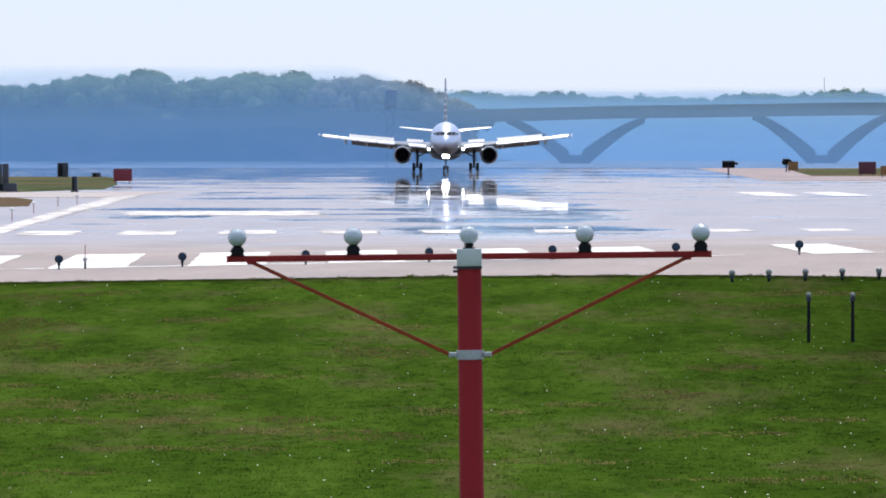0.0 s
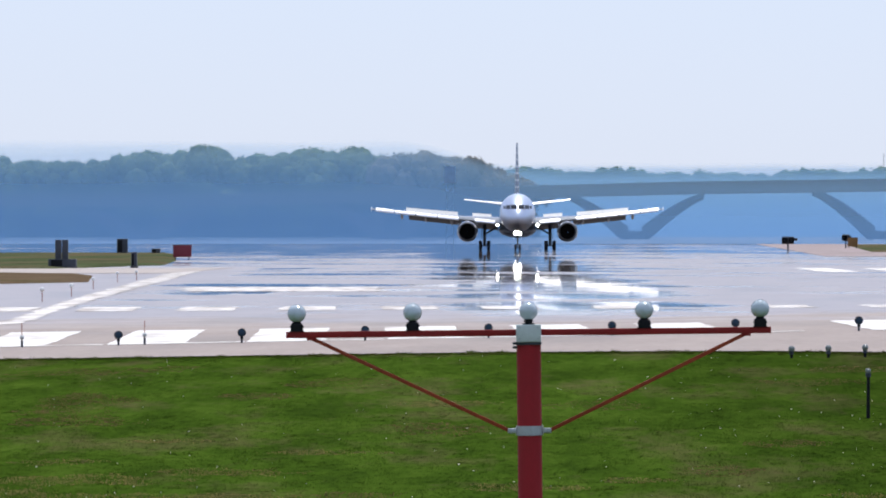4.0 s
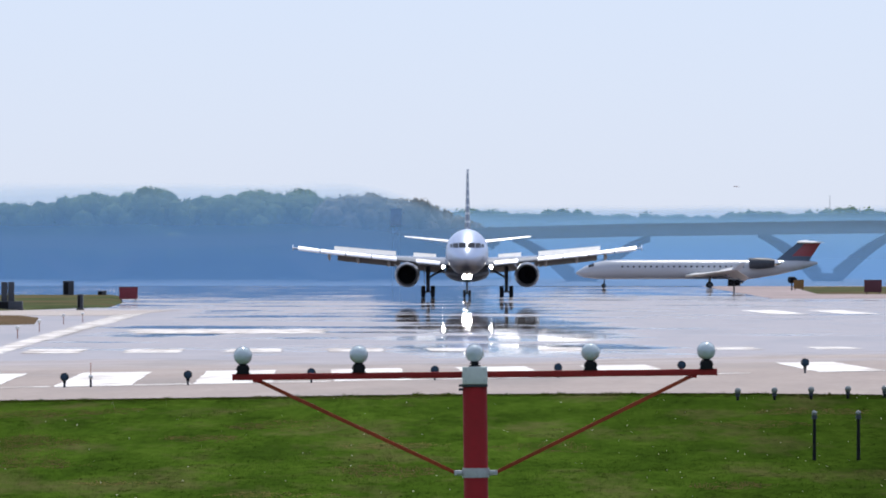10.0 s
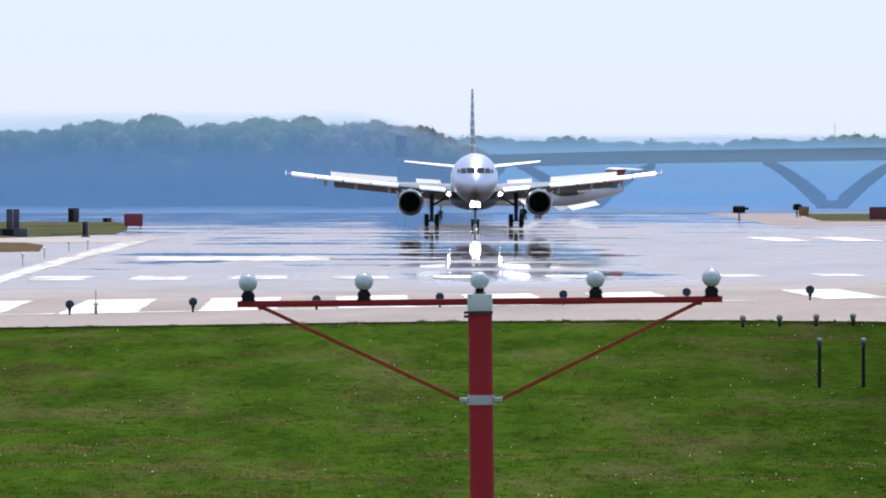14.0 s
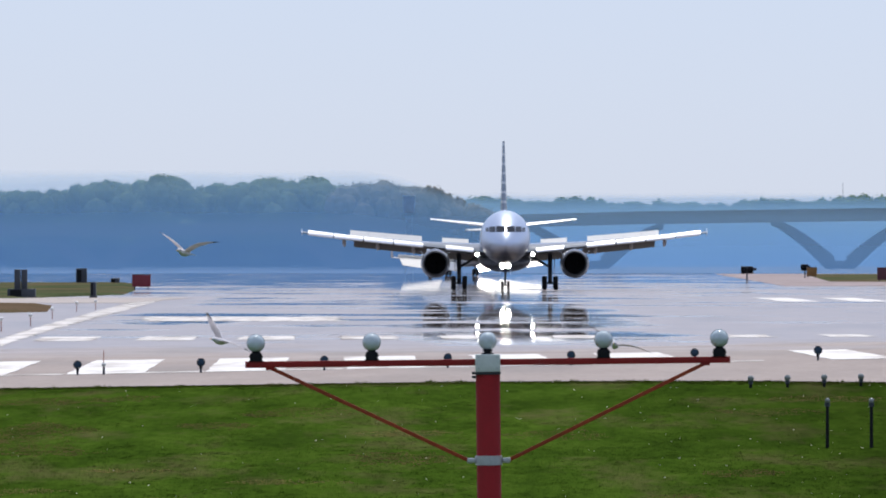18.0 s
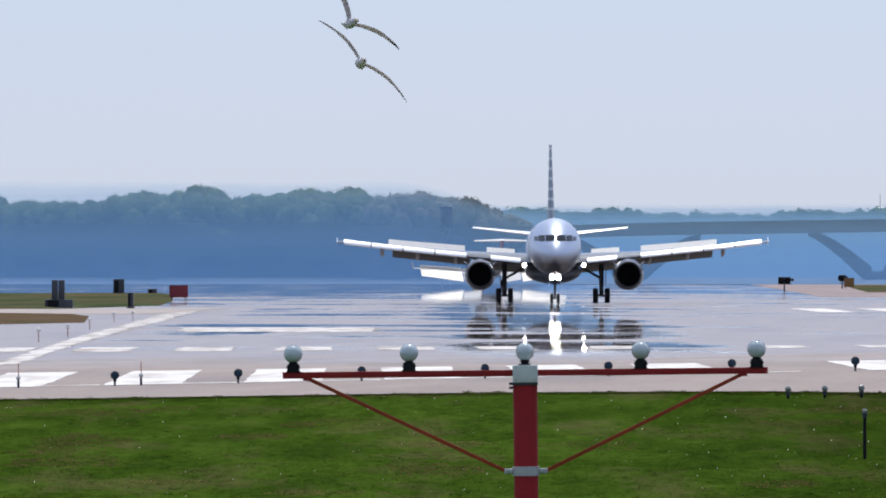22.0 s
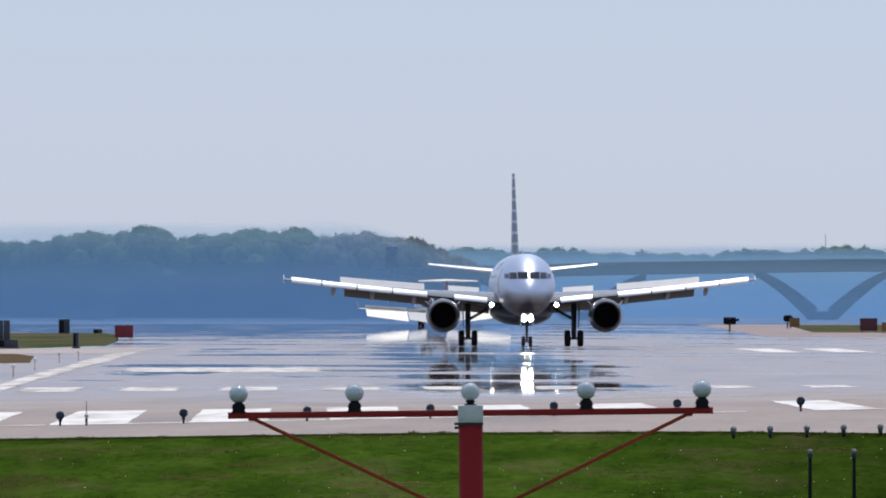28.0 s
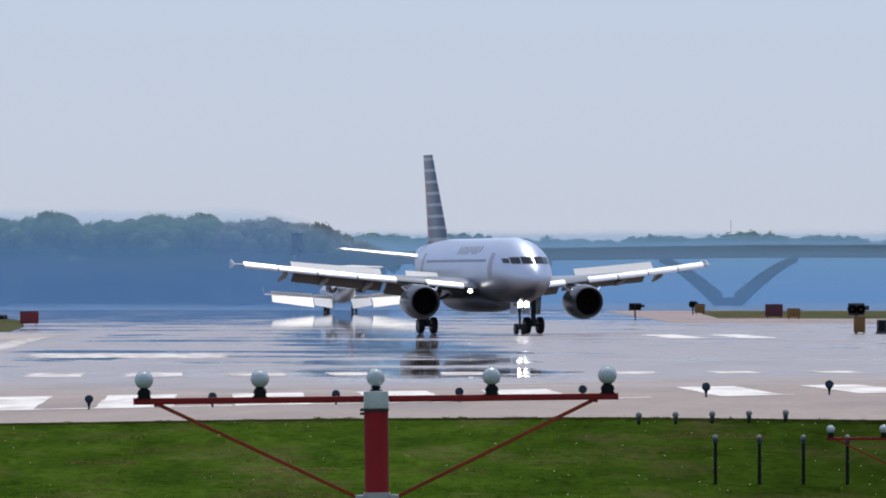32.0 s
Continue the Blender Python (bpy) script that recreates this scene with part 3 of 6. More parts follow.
solid("taxiway_west", polygon([(-140, 518), (-20, 526), (-17.5, 592), (-140, 592)], 0.035), M_PATH, "pale matt concrete taxiway joining the runway", "taxiway", "structure")
solid("taxiway_east", polygon([(31, 820), (140, 820), (140, 1380), (41, 1380)], 0.035), M_PINK, "pale pinkish concrete taxiway beyond the runway", "taxiway", "structure")
island("grass_island", [(-140, 585), (-29, 585), (-24, 640), (-26, 720), (-33, 905), (-140, 905)], "grass island between the taxiways", M_VERGE)
island("grass_verge", [(-140, 420), (-27, 420), (-20.5, 445), (-23, 505), (-30, 520), (-140, 520)], "brown dry grass verge beside the runway", M_DRYSOIL)
island("grass_strip", [(41, 960), (140, 900), (140, 1300), (52, 1300)], "green grass strip beside the taxiway", M_VERGE)


# ---------------------------------------------------------------- grass
def blades(name, xs, ys, count, height, material, label, rng, keep=None, width=0.012, per=7):
    """Tufts of bent blades scattered over a stretch of ground, as one sheet of grass."""
    x = rng.uniform(xs[0], xs[1], count)
    y = ys[0] + (ys[1] - ys[0]) * rng.random(count)
    if keep is not None:
        ok = keep(x, y)
        x, y = x[ok], y[ok]
    n = len(x)
    z = np.array([gz(a, b) for a, b in zip(x, y)])
    hs = height * (0.55 + 0.9 * rng.random(n) ** 1.6)
    V, Fc = [], []
    for k in range(per):
        ang = rng.uniform(0, 2 * math.pi, n)
        lean = rng.uniform(0.1, 0.8, n) * hs
        h = hs * rng.uniform(0.6, 1.0, n)
        w = width * rng.uniform(0.7, 1.4, n)
        bx, by = x + rng.normal(0, 0.06, n), y + rng.normal(0, 0.09, n)
        c, s = np.cos(ang), np.sin(ang)
        yaw = rng.uniform(-0.6, 0.6, n)
        wx, wy = np.cos(yaw) * w, np.sin(yaw) * w
        p = np.stack([
            np.stack([bx - wx, by - wy, z - 0.01], 1), np.stack([bx + wx, by + wy, z - 0.01], 1),
            np.stack([bx + wx * 0.7 + c * lean * 0.35, by + wy * 0.7 + s * lean * 0.35, z + h * 0.6], 1),
            np.stack([bx - wx * 0.7 + c * lean * 0.35, by - wy * 0.7 + s * lean * 0.35, z + h * 0.6], 1),
            np.stack([bx + c * lean, by + s * lean, z + h], 1)], 1)
        V.append(p)
    V = np.concatenate(V).reshape(-1, 3)
    q = len(V) // 5
    base = np.arange(q)[:, None] * 5
    loops = (base + np.array([[0, 1, 2, 3, 3, 2, 4]])).ravel()
    starts = (np.arange(q)[:, None] * 7 + np.array([[0, 4]])).ravel()
    me = bpy.data.meshes.new(name)
    me.vertices.add(len(V))
    me.vertices.foreach_set("co", V.ravel())
    me.loops.add(len(loops))
    me.loops.foreach_set("vertex_index", loops.astype(np.int32))
    me.polygons.add(len(starts))
    me.polygons.foreach_set("loop_start", starts.astype(np.int32))
    me.update(calc_edges=True)
    me.validate()
    me.materials.append(material)
    return tagged(new(name, me), label, "grass", kind="stuff")


rng = np.random.default_rng(5)


def grass_end(x):
    return 195 - np.where(x > 0, 0.9, 0.3) * np.clip(x, -14, 14)


def on_grass(x, y):
    return (y < grass_end(x) - 0.1) & (y > 89) & (np.abs(x) < 3 + y * 0.075)


def lumpy(x, y, sx, sy):
    """Soft uneven field between 0 and 1."""
    u, v = x * sx, y * sy
    f = np.sin(u + 1.7 * np.sin(v * 0.63 + 0.4)) + np.sin(0.57 * u - v + 2.1) + np.sin(1.83 * u + 0.71 * v + 1.3 * np.sin(u * 0.4)) + np.sin(2.9 * u - 1.6 * v)
    return np.clip(0.5 + f / 6, 0, 1)


blades("grass", (-17, 17), (89, 207), 95000, 0.013, M_BLADE, "lush green spring grass beside the runway", rng, on_grass, 0.0062, 5)


def tussock(x, y):
    return (lumpy(x, y, 2.6, 0.9) * lumpy(x, y, 7.0, 2.3) > 0.43) & on_grass(x, y)


blades("grass_tussocks", (-15, 15), (92, 206), 17000, 0.021, M_BLADE, "taller darker tussocks scattered through the grass", rng, tussock, 0.008, 6)


def fringe(x, y):
    return (y < grass_end(x) + 0.1) & (y > grass_end(x) - 2.5)


blades("grass_fringe", (-18, 18), (180, 209), 14000, 0.034, M_FRINGE, "ragged grass edge along the pavement", rng, fringe, 0.012)


def ragged_edge(x, y):
    return fringe(x, y) & (y > grass_end(x) - 1.2) & (lumpy(x, y * 0, 3.1, 1.0) * lumpy(x, y * 0, 11.0, 1.0) > 0.24)


blades("edge_tufts", (-18, 18), (180, 209), 14000, 0.062, M_FRINGE, "tall uneven tufts at the end of the grass", rng, ragged_edge, 0.009)
blades("dry_grass", (-9, 9), (88.2, 92.5), 5200, 0.022, M_DRY, "dry yellow grass along the path", rng)


def worn(spots):
    """Ragged worn spots: centre, half width and half depth of each."""
    def keep(x, y):
        ok = np.zeros(len(x), bool)
        for cx, cy, w, d in spots:
            ok |= ((x - cx) / w) ** 2 + ((y - cy) / d) ** 2 + 1.3 * (lumpy(x, y, 5.0, 0.8) - 0.5) < 1
        return ok & on_grass(x, y)
    return keep


BROWN = ((-7.6, 159, 0.9, 7.5), (-8.9, 183, 1.2, 3.0), (-6.9, 184, 0.7, 2.6), (-3.0, 172, 1.1, 3.5), (-0.9, 146, 0.8, 3.2), (-7.2, 150, 1.1, 3.0), (1.9, 158, 0.9, 2.6), (-4.5, 164, 0.8, 2.2), (6.1, 170, 1.0, 2.2), (3.2, 128, 0.7, 2.2),
         (-1.0, 112, 0.7, 1.6), (7.5, 177, 1.2, 1.8), (-2.0, 118, 0.6, 1.6), (4.6, 139, 0.7, 1.6))
STRAW = ((-5.9, 124, 1.3, 2.2), (-7.3, 119, 1.4, 1.8), (-3.9, 127, 1.0, 1.4), (-4.6, 117.5, 1.9, 1.2), (-1.9, 114, 1.1, 1.4), (0.4, 121, 0.8, 1.5), (-6.6, 131, 0.8, 1.2), (1.9, 124, 0.6, 1.2), (-2.6, 135, 0.9, 1.0), (3.3, 113, 1.2, 0.9),
         (-5.2, 140, 0.6, 1.0), (-1.0, 159, 1.0, 1.6), (5.0, 118, 0.8, 1.0), (-3.2, 108, 1.5, 0.8), (1.0, 104, 1.6, 0.8), (-4.8, 101, 1.3, 0.7), (4.0, 99, 1.4, 0.8))
blades("withered_grass", (-11, 9), (96, 192), 70000, 0.016, M_BROWN, "brown withered patches in the grass", rng, worn(BROWN), 0.007, 5)
blades("dry_tufts", (-11, 9), (96, 165), 60000, 0.019, M_DRY, "straw-coloured dead tufts in the grass", rng, worn(STRAW), 0.006, 5)

# white blossoms in the grass
bm = bmesh.new()
for _ in range(430):
    y = 92 + 105 * rng.random()
    x = (0.065 - 0.13 * rng.random() ** 1.35) * y
    if y < edge_y(x) - 0.5:
        r = rng.uniform(0.006, 0.016)
        bmesh.ops.create_icosphere(bm, subdivisions=1, radius=r, matrix=Matrix.Translation((x, y, gz(x, y) + rng.uniform(0.04, 0.09))) @ Matrix.Diagonal((1, 1, 0.6, 1)))
solid("blossoms", bm, M_FLOWER, "small white blossoms scattered in the grass", "flowers", "stuff")


# ---------------------------------------------------------------- approach lights
def lamp_unit(x, y, z, parent, r=0.059, seated=True):
    """A round lamp on its neck and flanged base; z is the beam's top. Not seated: the bare neck stands on the junction box."""
    top = z + 0.060
    if seated:
        bm = box(bmesh.new(), x, y, z + 0.028, 0.080, 0.074, 0.048, 0.006)
        box(bm, x, y, z + 0.003, 0.092, 0.078, 0.008, 0.002)
        rod(bm, (x - 0.046, y - 0.02, z + 0.03), (x + 0.046, y - 0.02, z + 0.03), 0.006, seg=8)
        holder = part("lamp_base", bm, M_BLACK, parent, "black lamp base")
        bm = rod(bmesh.new(), (x, y, z + 0.048), (x, y, top + 0.008), 0.022, 0.028)
    else:
        holder = parent
        bm = rod(bmesh.new(), (x, y, z + 0.024), (x, y, top + 0.008), 0.022, 0.028)
        rod(bm, (x, y, z + 0.024), (x, y, z + 0.040), 0.040)
    rod(bm, (x, y, z + 0.050), (x, y, z + 0.057), 0.034)
    part("lamp_neck", bm, M_BLACK, holder)
    bm = ball(bmesh.new(), x, y, top + r, r, 28, 20)
    globe = part("lamp_globe", bm, M_GLASSY, parent, "frosted pale globe")
    bm = bmesh.new()
    lathe(bm, [(-0.006, r * 1.0), (-0.006, r * 1.035), (0.006, r * 1.035), (0.006, r * 1.0)], Matrix.Translation((x, y + 0.002, top + r)))
    part("rim", bm, M_GALV, globe, "thin metal rim")


def angle_iron(bm, a, b, w):
    """A steel angle from a to b: one leg upright, one flat."""
    a, b = Vector(a), Vector(b)
    m = Matrix.Translation((a + b) / 2) @ Matrix.Rotation(-math.atan2(b.z - a.z, b.x - a.x), 4, "Y")
    n = (b - a).length
    box(bm, 0, 0, 0, n, 0.005, w, 0.001, m)
    box(bm, 0, w * 0.5 + 0.0025, math.copysign(w / 2 - 0.0025, b.x - a.x), n, w, 0.005, 0.001, m)
    return bm


def light_bar(m, post_len, label, spacing=0.762):
    """Five lamps on a red beam carried by one post. Origin: the post's foot; the beam stands at post_len."""
    bar = thing("approach_light_bar", m, label, "approach light", "approach light bars")
    h = post_len
    bm = rod(bmesh.new(), (0, 0, 0), (0, 0, h - 0.06), 0.080, seg=32)
    part("post", bm, M_RED, bar, "faded red round post")
    bm = rod(bmesh.new(), (0, 0, -0.05), (0, 0, 0.06), 0.15, seg=24)
    part("foot_plate", bm, M_GALV, bar, "galvanised foot plate")
    bm = box(bmesh.new(), 0, -0.01, h - 0.005, 0.164, 0.18, 0.115, 0.008)
    cap = part("cap_box", bm, M_BOX, bar, "pale grey junction box")
    bm = box(bmesh.new(), 0, 0.0, h - 0.072, 0.168, 0.17, 0.018, 0.004)
    for dz in (0.0, -0.026):
        rod(bm, (-0.06, -0.02, h - 0.070 + dz), (-0.106, -0.02, h - 0.070 + dz), 0.009, seg=10)
    part("collar", bm, M_DARK, bar, "dark clamp collar")
    for sx in (-0.06, 0.06):
        for sz in (-0.04, 0.035):
            bm = rod(bmesh.new(), (sx, -0.100, h + sz), (sx, -0.106, h + sz), 0.006, seg=8)
            part("screw", bm, M_GALV, cap)
    for s in (-1, 1):
        bm = box(bmesh.new(), s * 0.8345, 0, h, 1.505, 0.05, 0.042, 0.005)
        beam = part("beam", bm, M_ORANGE, bar, "red-painted square beam")
        bm = box(bmesh.new(), s * 1.5905, 0, h, 0.008, 0.054, 0.046, 0.002)
        part("end_cap", bm, M_RED, beam)
        a, b = Vector((s * 1.43, -0.005, h - 0.022)), Vector((s * 0.13, -0.005, h - 0.646))
        part("brace", angle_iron(bmesh.new(), a, b, 0.024), M_RUST, bar, "thin red-orange diagonal brace")
        bm = box(bmesh.new(), s * 1.43, -0.005, h - 0.022, 0.06, 0.03, 0.03, 0.004)
        part("bracket", bm, M_ORANGE, bar)
        bm = box(bmesh.new(), s * 0.115, -0.005, h - 0.646, 0.055, 0.035, 0.034, 0.006)
        rod(bm, (s * 0.128, -0.03, h - 0.646), (s * 0.128, 0.02, h - 0.646), 0.012, seg=10)
        part("clamp_ear", bm, M_GALV, bar, "galvanised clamp ear with bolt")
    bm = bmesh.new()
    lathe(bm, [(-0.031, 0.080), (-0.031, 0.089), (0.031, 0.089), (0.031, 0.080)], Matrix.Translation((0, 0, h - 0.645)) @ pose(0, 0, 0, 90), 32)
    part("clamp_band", bm, M_GALV, bar, "galvanised clamp band")
    for k in range(-2, 3):
        lamp_unit(k * spacing, 0, h + 0.021, bar, seated=k != 0)
    return bar


BAR_Z = 2.180
light_bar(pose(0.256, 57.6, gz(0.2, 57.6), 0, -0.62, 0), BAR_Z - gz(0.2, 57.6), "red approach light bar with five frosted globes on a round post")
light_bar(pose(8.57, 126, gz(8.6, 126), 0, -0.3, 0), 0.78 - gz(8.6, 126), "farther red approach light bar standing in the grass")


def pole_light(x, y, h, name, label, group, r=0.045):
    t = thing(name, pose(x, y, gz(x, y)), label, "approach light", group)
    part("pole", rod(bmesh.new(), (0, 0, -0.02), (0, 0, h - 0.05), 0.032, 0.028), M_BLACK, t, "black slender pole")
    bm = rod(bmesh.new(), (0, 0, h - 0.07), (0, 0, h), 0.045, 0.05)
    part("collar", bm, M_DARK, t)
    part("lamp_globe", ball(bmesh.new(), 0, 0, h + r * 0.8, r), M_DIM, t, "small frosted globe")
    return t


p0 = pole_light(6.47, 151.6, 0.78, "pole_light", "black pole with a small frosted lamp in the grass", "lamps on poles")
for k in range(1, 5):
    copy_thing(p0, pose(6.47 + 0.762 * k, 151.6, gz(6.47 + 0.762 * k, 151.6)))
s0 = pole_light(6.27, 184.8, 0.15, "low_light", "low lamp with a pale globe at the grass edge", "low lamps at the grass edge", 0.068)
for k in range(1, 5):
    copy_thing(s0, pose(6.27 + 0.775 * k, 184.8, gz(6.27 + 0.775 * k, 184.8)))


def threshold_light(x, y):
    t = thing("threshold_light", pose(x, y, gz(x, y)), "dark green runway threshold light on a short stake", "runway light", "threshold lights")
    part("stake", rod(bmesh.new(), (0, 0, -0.02), (0, 0, 0.19), 0.030, 0.024), M_DARK, t)
    part("lens", ball(bmesh.new(), 0, 0, 0.275, 0.096, 20, 14, 1, 0.8, 1), M_LENS, t, "dark green round lens")
    bm = bmesh.new()
    lathe(bm, [(-0.04, 0.097), (-0.04, 0.105), (0.04, 0.105), (0.04, 0.097)], Matrix.Translation((0, 0, 0.275)))
    part("hood", bm, M_BLACK, t)
    part("coupling", rod(bmesh.new(), (0, 0, 0.12), (0, 0, 0.17), 0.042), M_BLACK, t)
    return t


t0 = threshold_light(-9.31, 216.8)
for k in (-3, -2, -1, 1, 2, 3, 4, 5, 6, 7, 8, 9):
    x = -9.31 + 3.055 * k
    copy_thing(t0, pose(x, 216.8, gz(x, 216.8)))


def flag_stake(x, y, h=0.62):
    t = thing("marker_stake", pose(x, y, gz(x, y)), "thin red-tipped marker stake beside a small lamp", "marker", "marker stakes")
    part("rod", rod(bmesh.new(), (0, 0, 0), (0, 0, h), 0.014, 0.010, 8), M_STAKE, t)
    part("lamp", ball(bmesh.new(), 0, -0.02, 0.26, 0.055, 12, 8), M_GALV, t, "small grey lamp")
    part("base", rod(bmesh.new(), (0, 0, 0), (0, 0, 0.2), 0.03), M_DARK, t)
    return t


f0 = flag_stake(-8.66, 216.8)
for x, y in ((-11.7, 216.8),):
    copy_thing(f0, pose(x, y, gz(x, y)))


def edge_light(x, y):
    t = thing("edge_light", pose(x, y, gz(x, y) + 0.02), "small white edge light on a thin stake", "runway light", "edge lights")
    part("stake", rod(bmesh.new(), (0, 0, 0), (0, 0, 0.4), 0.018), M_STAKE, t)
    part("lamp", ball(bmesh.new(), 0, 0, 0.46, 0.09, 12, 8), M_WHITE, t, "white lamp head")
    return t


e0 = edge_light(-17.1, 331)
for x, y in ((-17.1, 354), (-18.1, 395), (-19.2, 446), (-18.8, 460)):
    copy_thing(e0, pose(x, y, 0.02))


# ---------------------------------------------------------------- signs and boxes beside the taxiways
def sign(x, y, w, h, face, label, legs=0.25, depth=0.35, bars=0):
    t = thing("taxiway_sign", pose(x, y, 0.02), label, "sign", "taxiway signs")
    part("case", box(bmesh.new(), 0, 0, legs + h / 2, w, depth, h, 0.03), face, t)
    part("frame", box(bmesh.new(), 0, 0.03, legs + h + 0.02, w + 0.06, depth, 0.05, 0.01), M_DARK, t)
    for s in (-1, 1):
        part("leg", rod(bmesh.new(), (s * w * 0.36, 0, 0), (s * w * 0.36, 0, legs + 0.02), 0.05), M_DARK, t)
    for k in range(bars):
        part("lettering_bar", box(bmesh.new(), (k - (bars - 1) / 2) * w * 0.24, -depth / 2 - 0.004, legs + h * 0.5, w * 0.13, 0.008, h * 0.45), M_WHITE if face is M_SIGNRED else M_DARK, t)
    return t


def cabinet(x, y, w, h, label, name="equipment_box", tower=0.0, tw=0.5, off=0.0):
    t = thing(name, pose(x, y, 0.02), label, "equipment", "airfield equipment")
    part("body", box(bmesh.new(), 0, 0, h / 2 + 0.08, w, 0.8, h, 0.05), M_DARK, t)
    part("plinth", box(bmesh.new(), 0, 0, 0.05, w + 0.15, 0.9, 0.1, 0.01), M_CONC, t)
    part("door", box(bmesh.new(), -w * 0.2, -0.41, h / 2 + 0.08, w * 0.4, 0.02, h * 0.8, 0.005), M_BLACK, t)
    if tower:
        for k in (-1, 1):
            part("panel", box(bmesh.new(), off + k * tw * 0.55, 0, h + tower / 2 + 0.08, tw, 0.3, tower, 0.04), M_DARK, t, "upright dark panel")
    return t


cabinet(-29.2, 592, 1.9, 0.55, "dark equipment box with two upright panels on the grass", tower=1.3, tw=0.42, off=-0.05)
cabinet(-37.6, 885, 1.1, 1.5, "dark equipment cabinet on the grass", tower=0.0)
cabinet(-34.2, 885, 0.9, 0.5, "low dark equipment box on the grass")
cabinet(-24.6, 598, 0.38, 1.0, "slim dark equipment post on the grass", name="equipment_post")
cabinet(-46.0, 640, 0.9, 1.5, "dark equipment cabinet behind the grass", tower=0.4, tw=0.3)
sign(-26.2, 735, 1.55, 1.0, M_SIGNRED2, "red mandatory taxiway sign on the grass", bars=0)
sign(-30.9, 500, 1.3, 0.75, M_SIGNRED2, "red taxiway sign on the dry grass", bars=0)
sign(45.8, 1120, 1.3, 1.1, M_SIGNYEL, "yellow taxiway sign on the grass", bars=0)
sign(46.9, 950, 1.9, 1.3, M_SIGNRED, "red mandatory taxiway sign beside the taxiway", bars=0)
sign(47.5, 920, 1.4, 0.85, M_SIGNYEL, "orange-yellow taxiway sign beside the taxiway", legs=0.3, bars=0)
sign(35.9, 607, 0.80, 1.05, M_SIGNYEL, "dull yellow taxiway sign standing below a dark light", legs=0.1, bars=0)
board = thing("location_board", pose(-34.8, 594, 0.02), "dark navy airfield board with one pale unreadable character", "sign", "taxiway signs")
part("case", box(bmesh.new(), 0, 0, 0.78, 1.24, 0.3, 1.3, 0.04), M_NAVY, board)
part("lettering_bar", box(bmesh.new(), 0.08, -0.156, 0.78, 0.42, 0.012, 0.72), M_BOX, board, "pale lettering bar")
for sx in (-0.42, 0.42):
    part("leg", rod(bmesh.new(), (sx, 0, 0), (sx, 0, 0.2), 0.05), M_DARK, board)


def wind_light(x, y, label, z=0.0, wide=2.0):
    t = thing("guard_light", pose(x, y, 0.02 + z), label, "runway light", "guard lights")
    part("post", rod(bmesh.new(), (0, 0, -z), (0, 0, 0.9), 0.09), M_DARK, t)
    part("case", box(bmesh.new(), 0, 0, 1.25, wide, 0.5, 0.85, 0.08), M_DARK, t)
    for s in (-1, 1):
        bm = bmesh.new()
        lathe(bm, [(-0.5, 0.3), (-0.25, 0.34), (-0.25, 0.1)], Matrix.Translation((s * wide * 0.26, 0, 1.25)), 16)
        part("hood", bm, M_BLACK, t, "black lamp hood")
    part("arm", box(bmesh.new(), wide * 0.62, 0, 1.35, wide * 0.3, 0.12, 0.3, 0.02), M_DARK, t)
    return t


wind_light(33.0, 985, "pair of dark guard lights on a post beside the taxiway", wide=1.4)
wind_light(35.75, 608.2, "dark guard light beside the taxiway", wide=1.15, z=0.45)
wind_light(45.0, 1122, "small dark guard light behind a yellow sign", wide=0.9, z=0.1)
cabinet(37.6, 606, 1.1, 0.9, "dark equipment box beside the taxiway")


# ---------------------------------------------------------------- bridge
def bridge():
    Y = 1900.0
    b = thing("bridge", pose(0, Y, 0), "long pale concrete arch bridge in the river haze", "bridge")
    def deck_top(x):
        return float(np.interp(x, (-60, 40, 90), (9.4, 12.0, 12.7)))

    for name, y0, y1, lo, hi in (("deck", -6, 6, -2.3, -0.3), ("parapet", -6.3, -6.0, -0.5, 0.45)):
        rings = [[(x, y0, deck_top(x) + lo), (x, y1, deck_top(x) + lo), (x, y1, deck_top(x) + hi), (x, y0, deck_top(x) + hi)] for x in (-450, -60, -10, 40, 65, 90, 450)]
        part(name, loft(bmesh.new(), rings), M_CONC, b, smooth=False)
    span = 53.4
    for k in range(-8, 8):
        x0 = 83.9 + k * span
        top = deck_top(x0)
        part("pier", box(bmesh.new(), x0, 0, 0.7, 3.6, 10, 2.2, 0.2), M_CONC, b)
        for s in (-1, 1):
            rings = []
            for i in range(13):
                u = i / 12
                xx = x0 + s * (1.5 + 13.4 * u)
                zz = 0.6 + (top - 2.5 - 0.6) * (1 - (1 - u) ** 1.35)
                th = 4.3 - 3.0 * u
                rings.append([(xx, -4.5, zz - th / 2), (xx, 4.5, zz - th / 2), (xx, 4.5, zz + th / 2), (xx, -4.5, zz + th / 2)])
            part("arch_rib", loft(bmesh.new(), rings), M_CONC, b, "curved concrete arch rib")
    return b


bridge()


# ---------------------------------------------------------------- woods
# a lump of dense leaves: points on a sphere and its four-sided faces
DENSE = np.array([(math.cos(a) * math.cos(e), math.sin(a) * math.cos(e), math.sin(e)) for e in (-1.5, -0.9, -0.3, 0.3, 0.9, 1.5) for a in [k * math.pi / 4.5 for k in range(9)]])
DENSE_FACES = np.array([(r * 9 + k, r * 9 + (k + 1) % 9, r * 9 + 9 + (k + 1) % 9, r * 9 + 9 + k) for r in range(5) for k in range(9)])


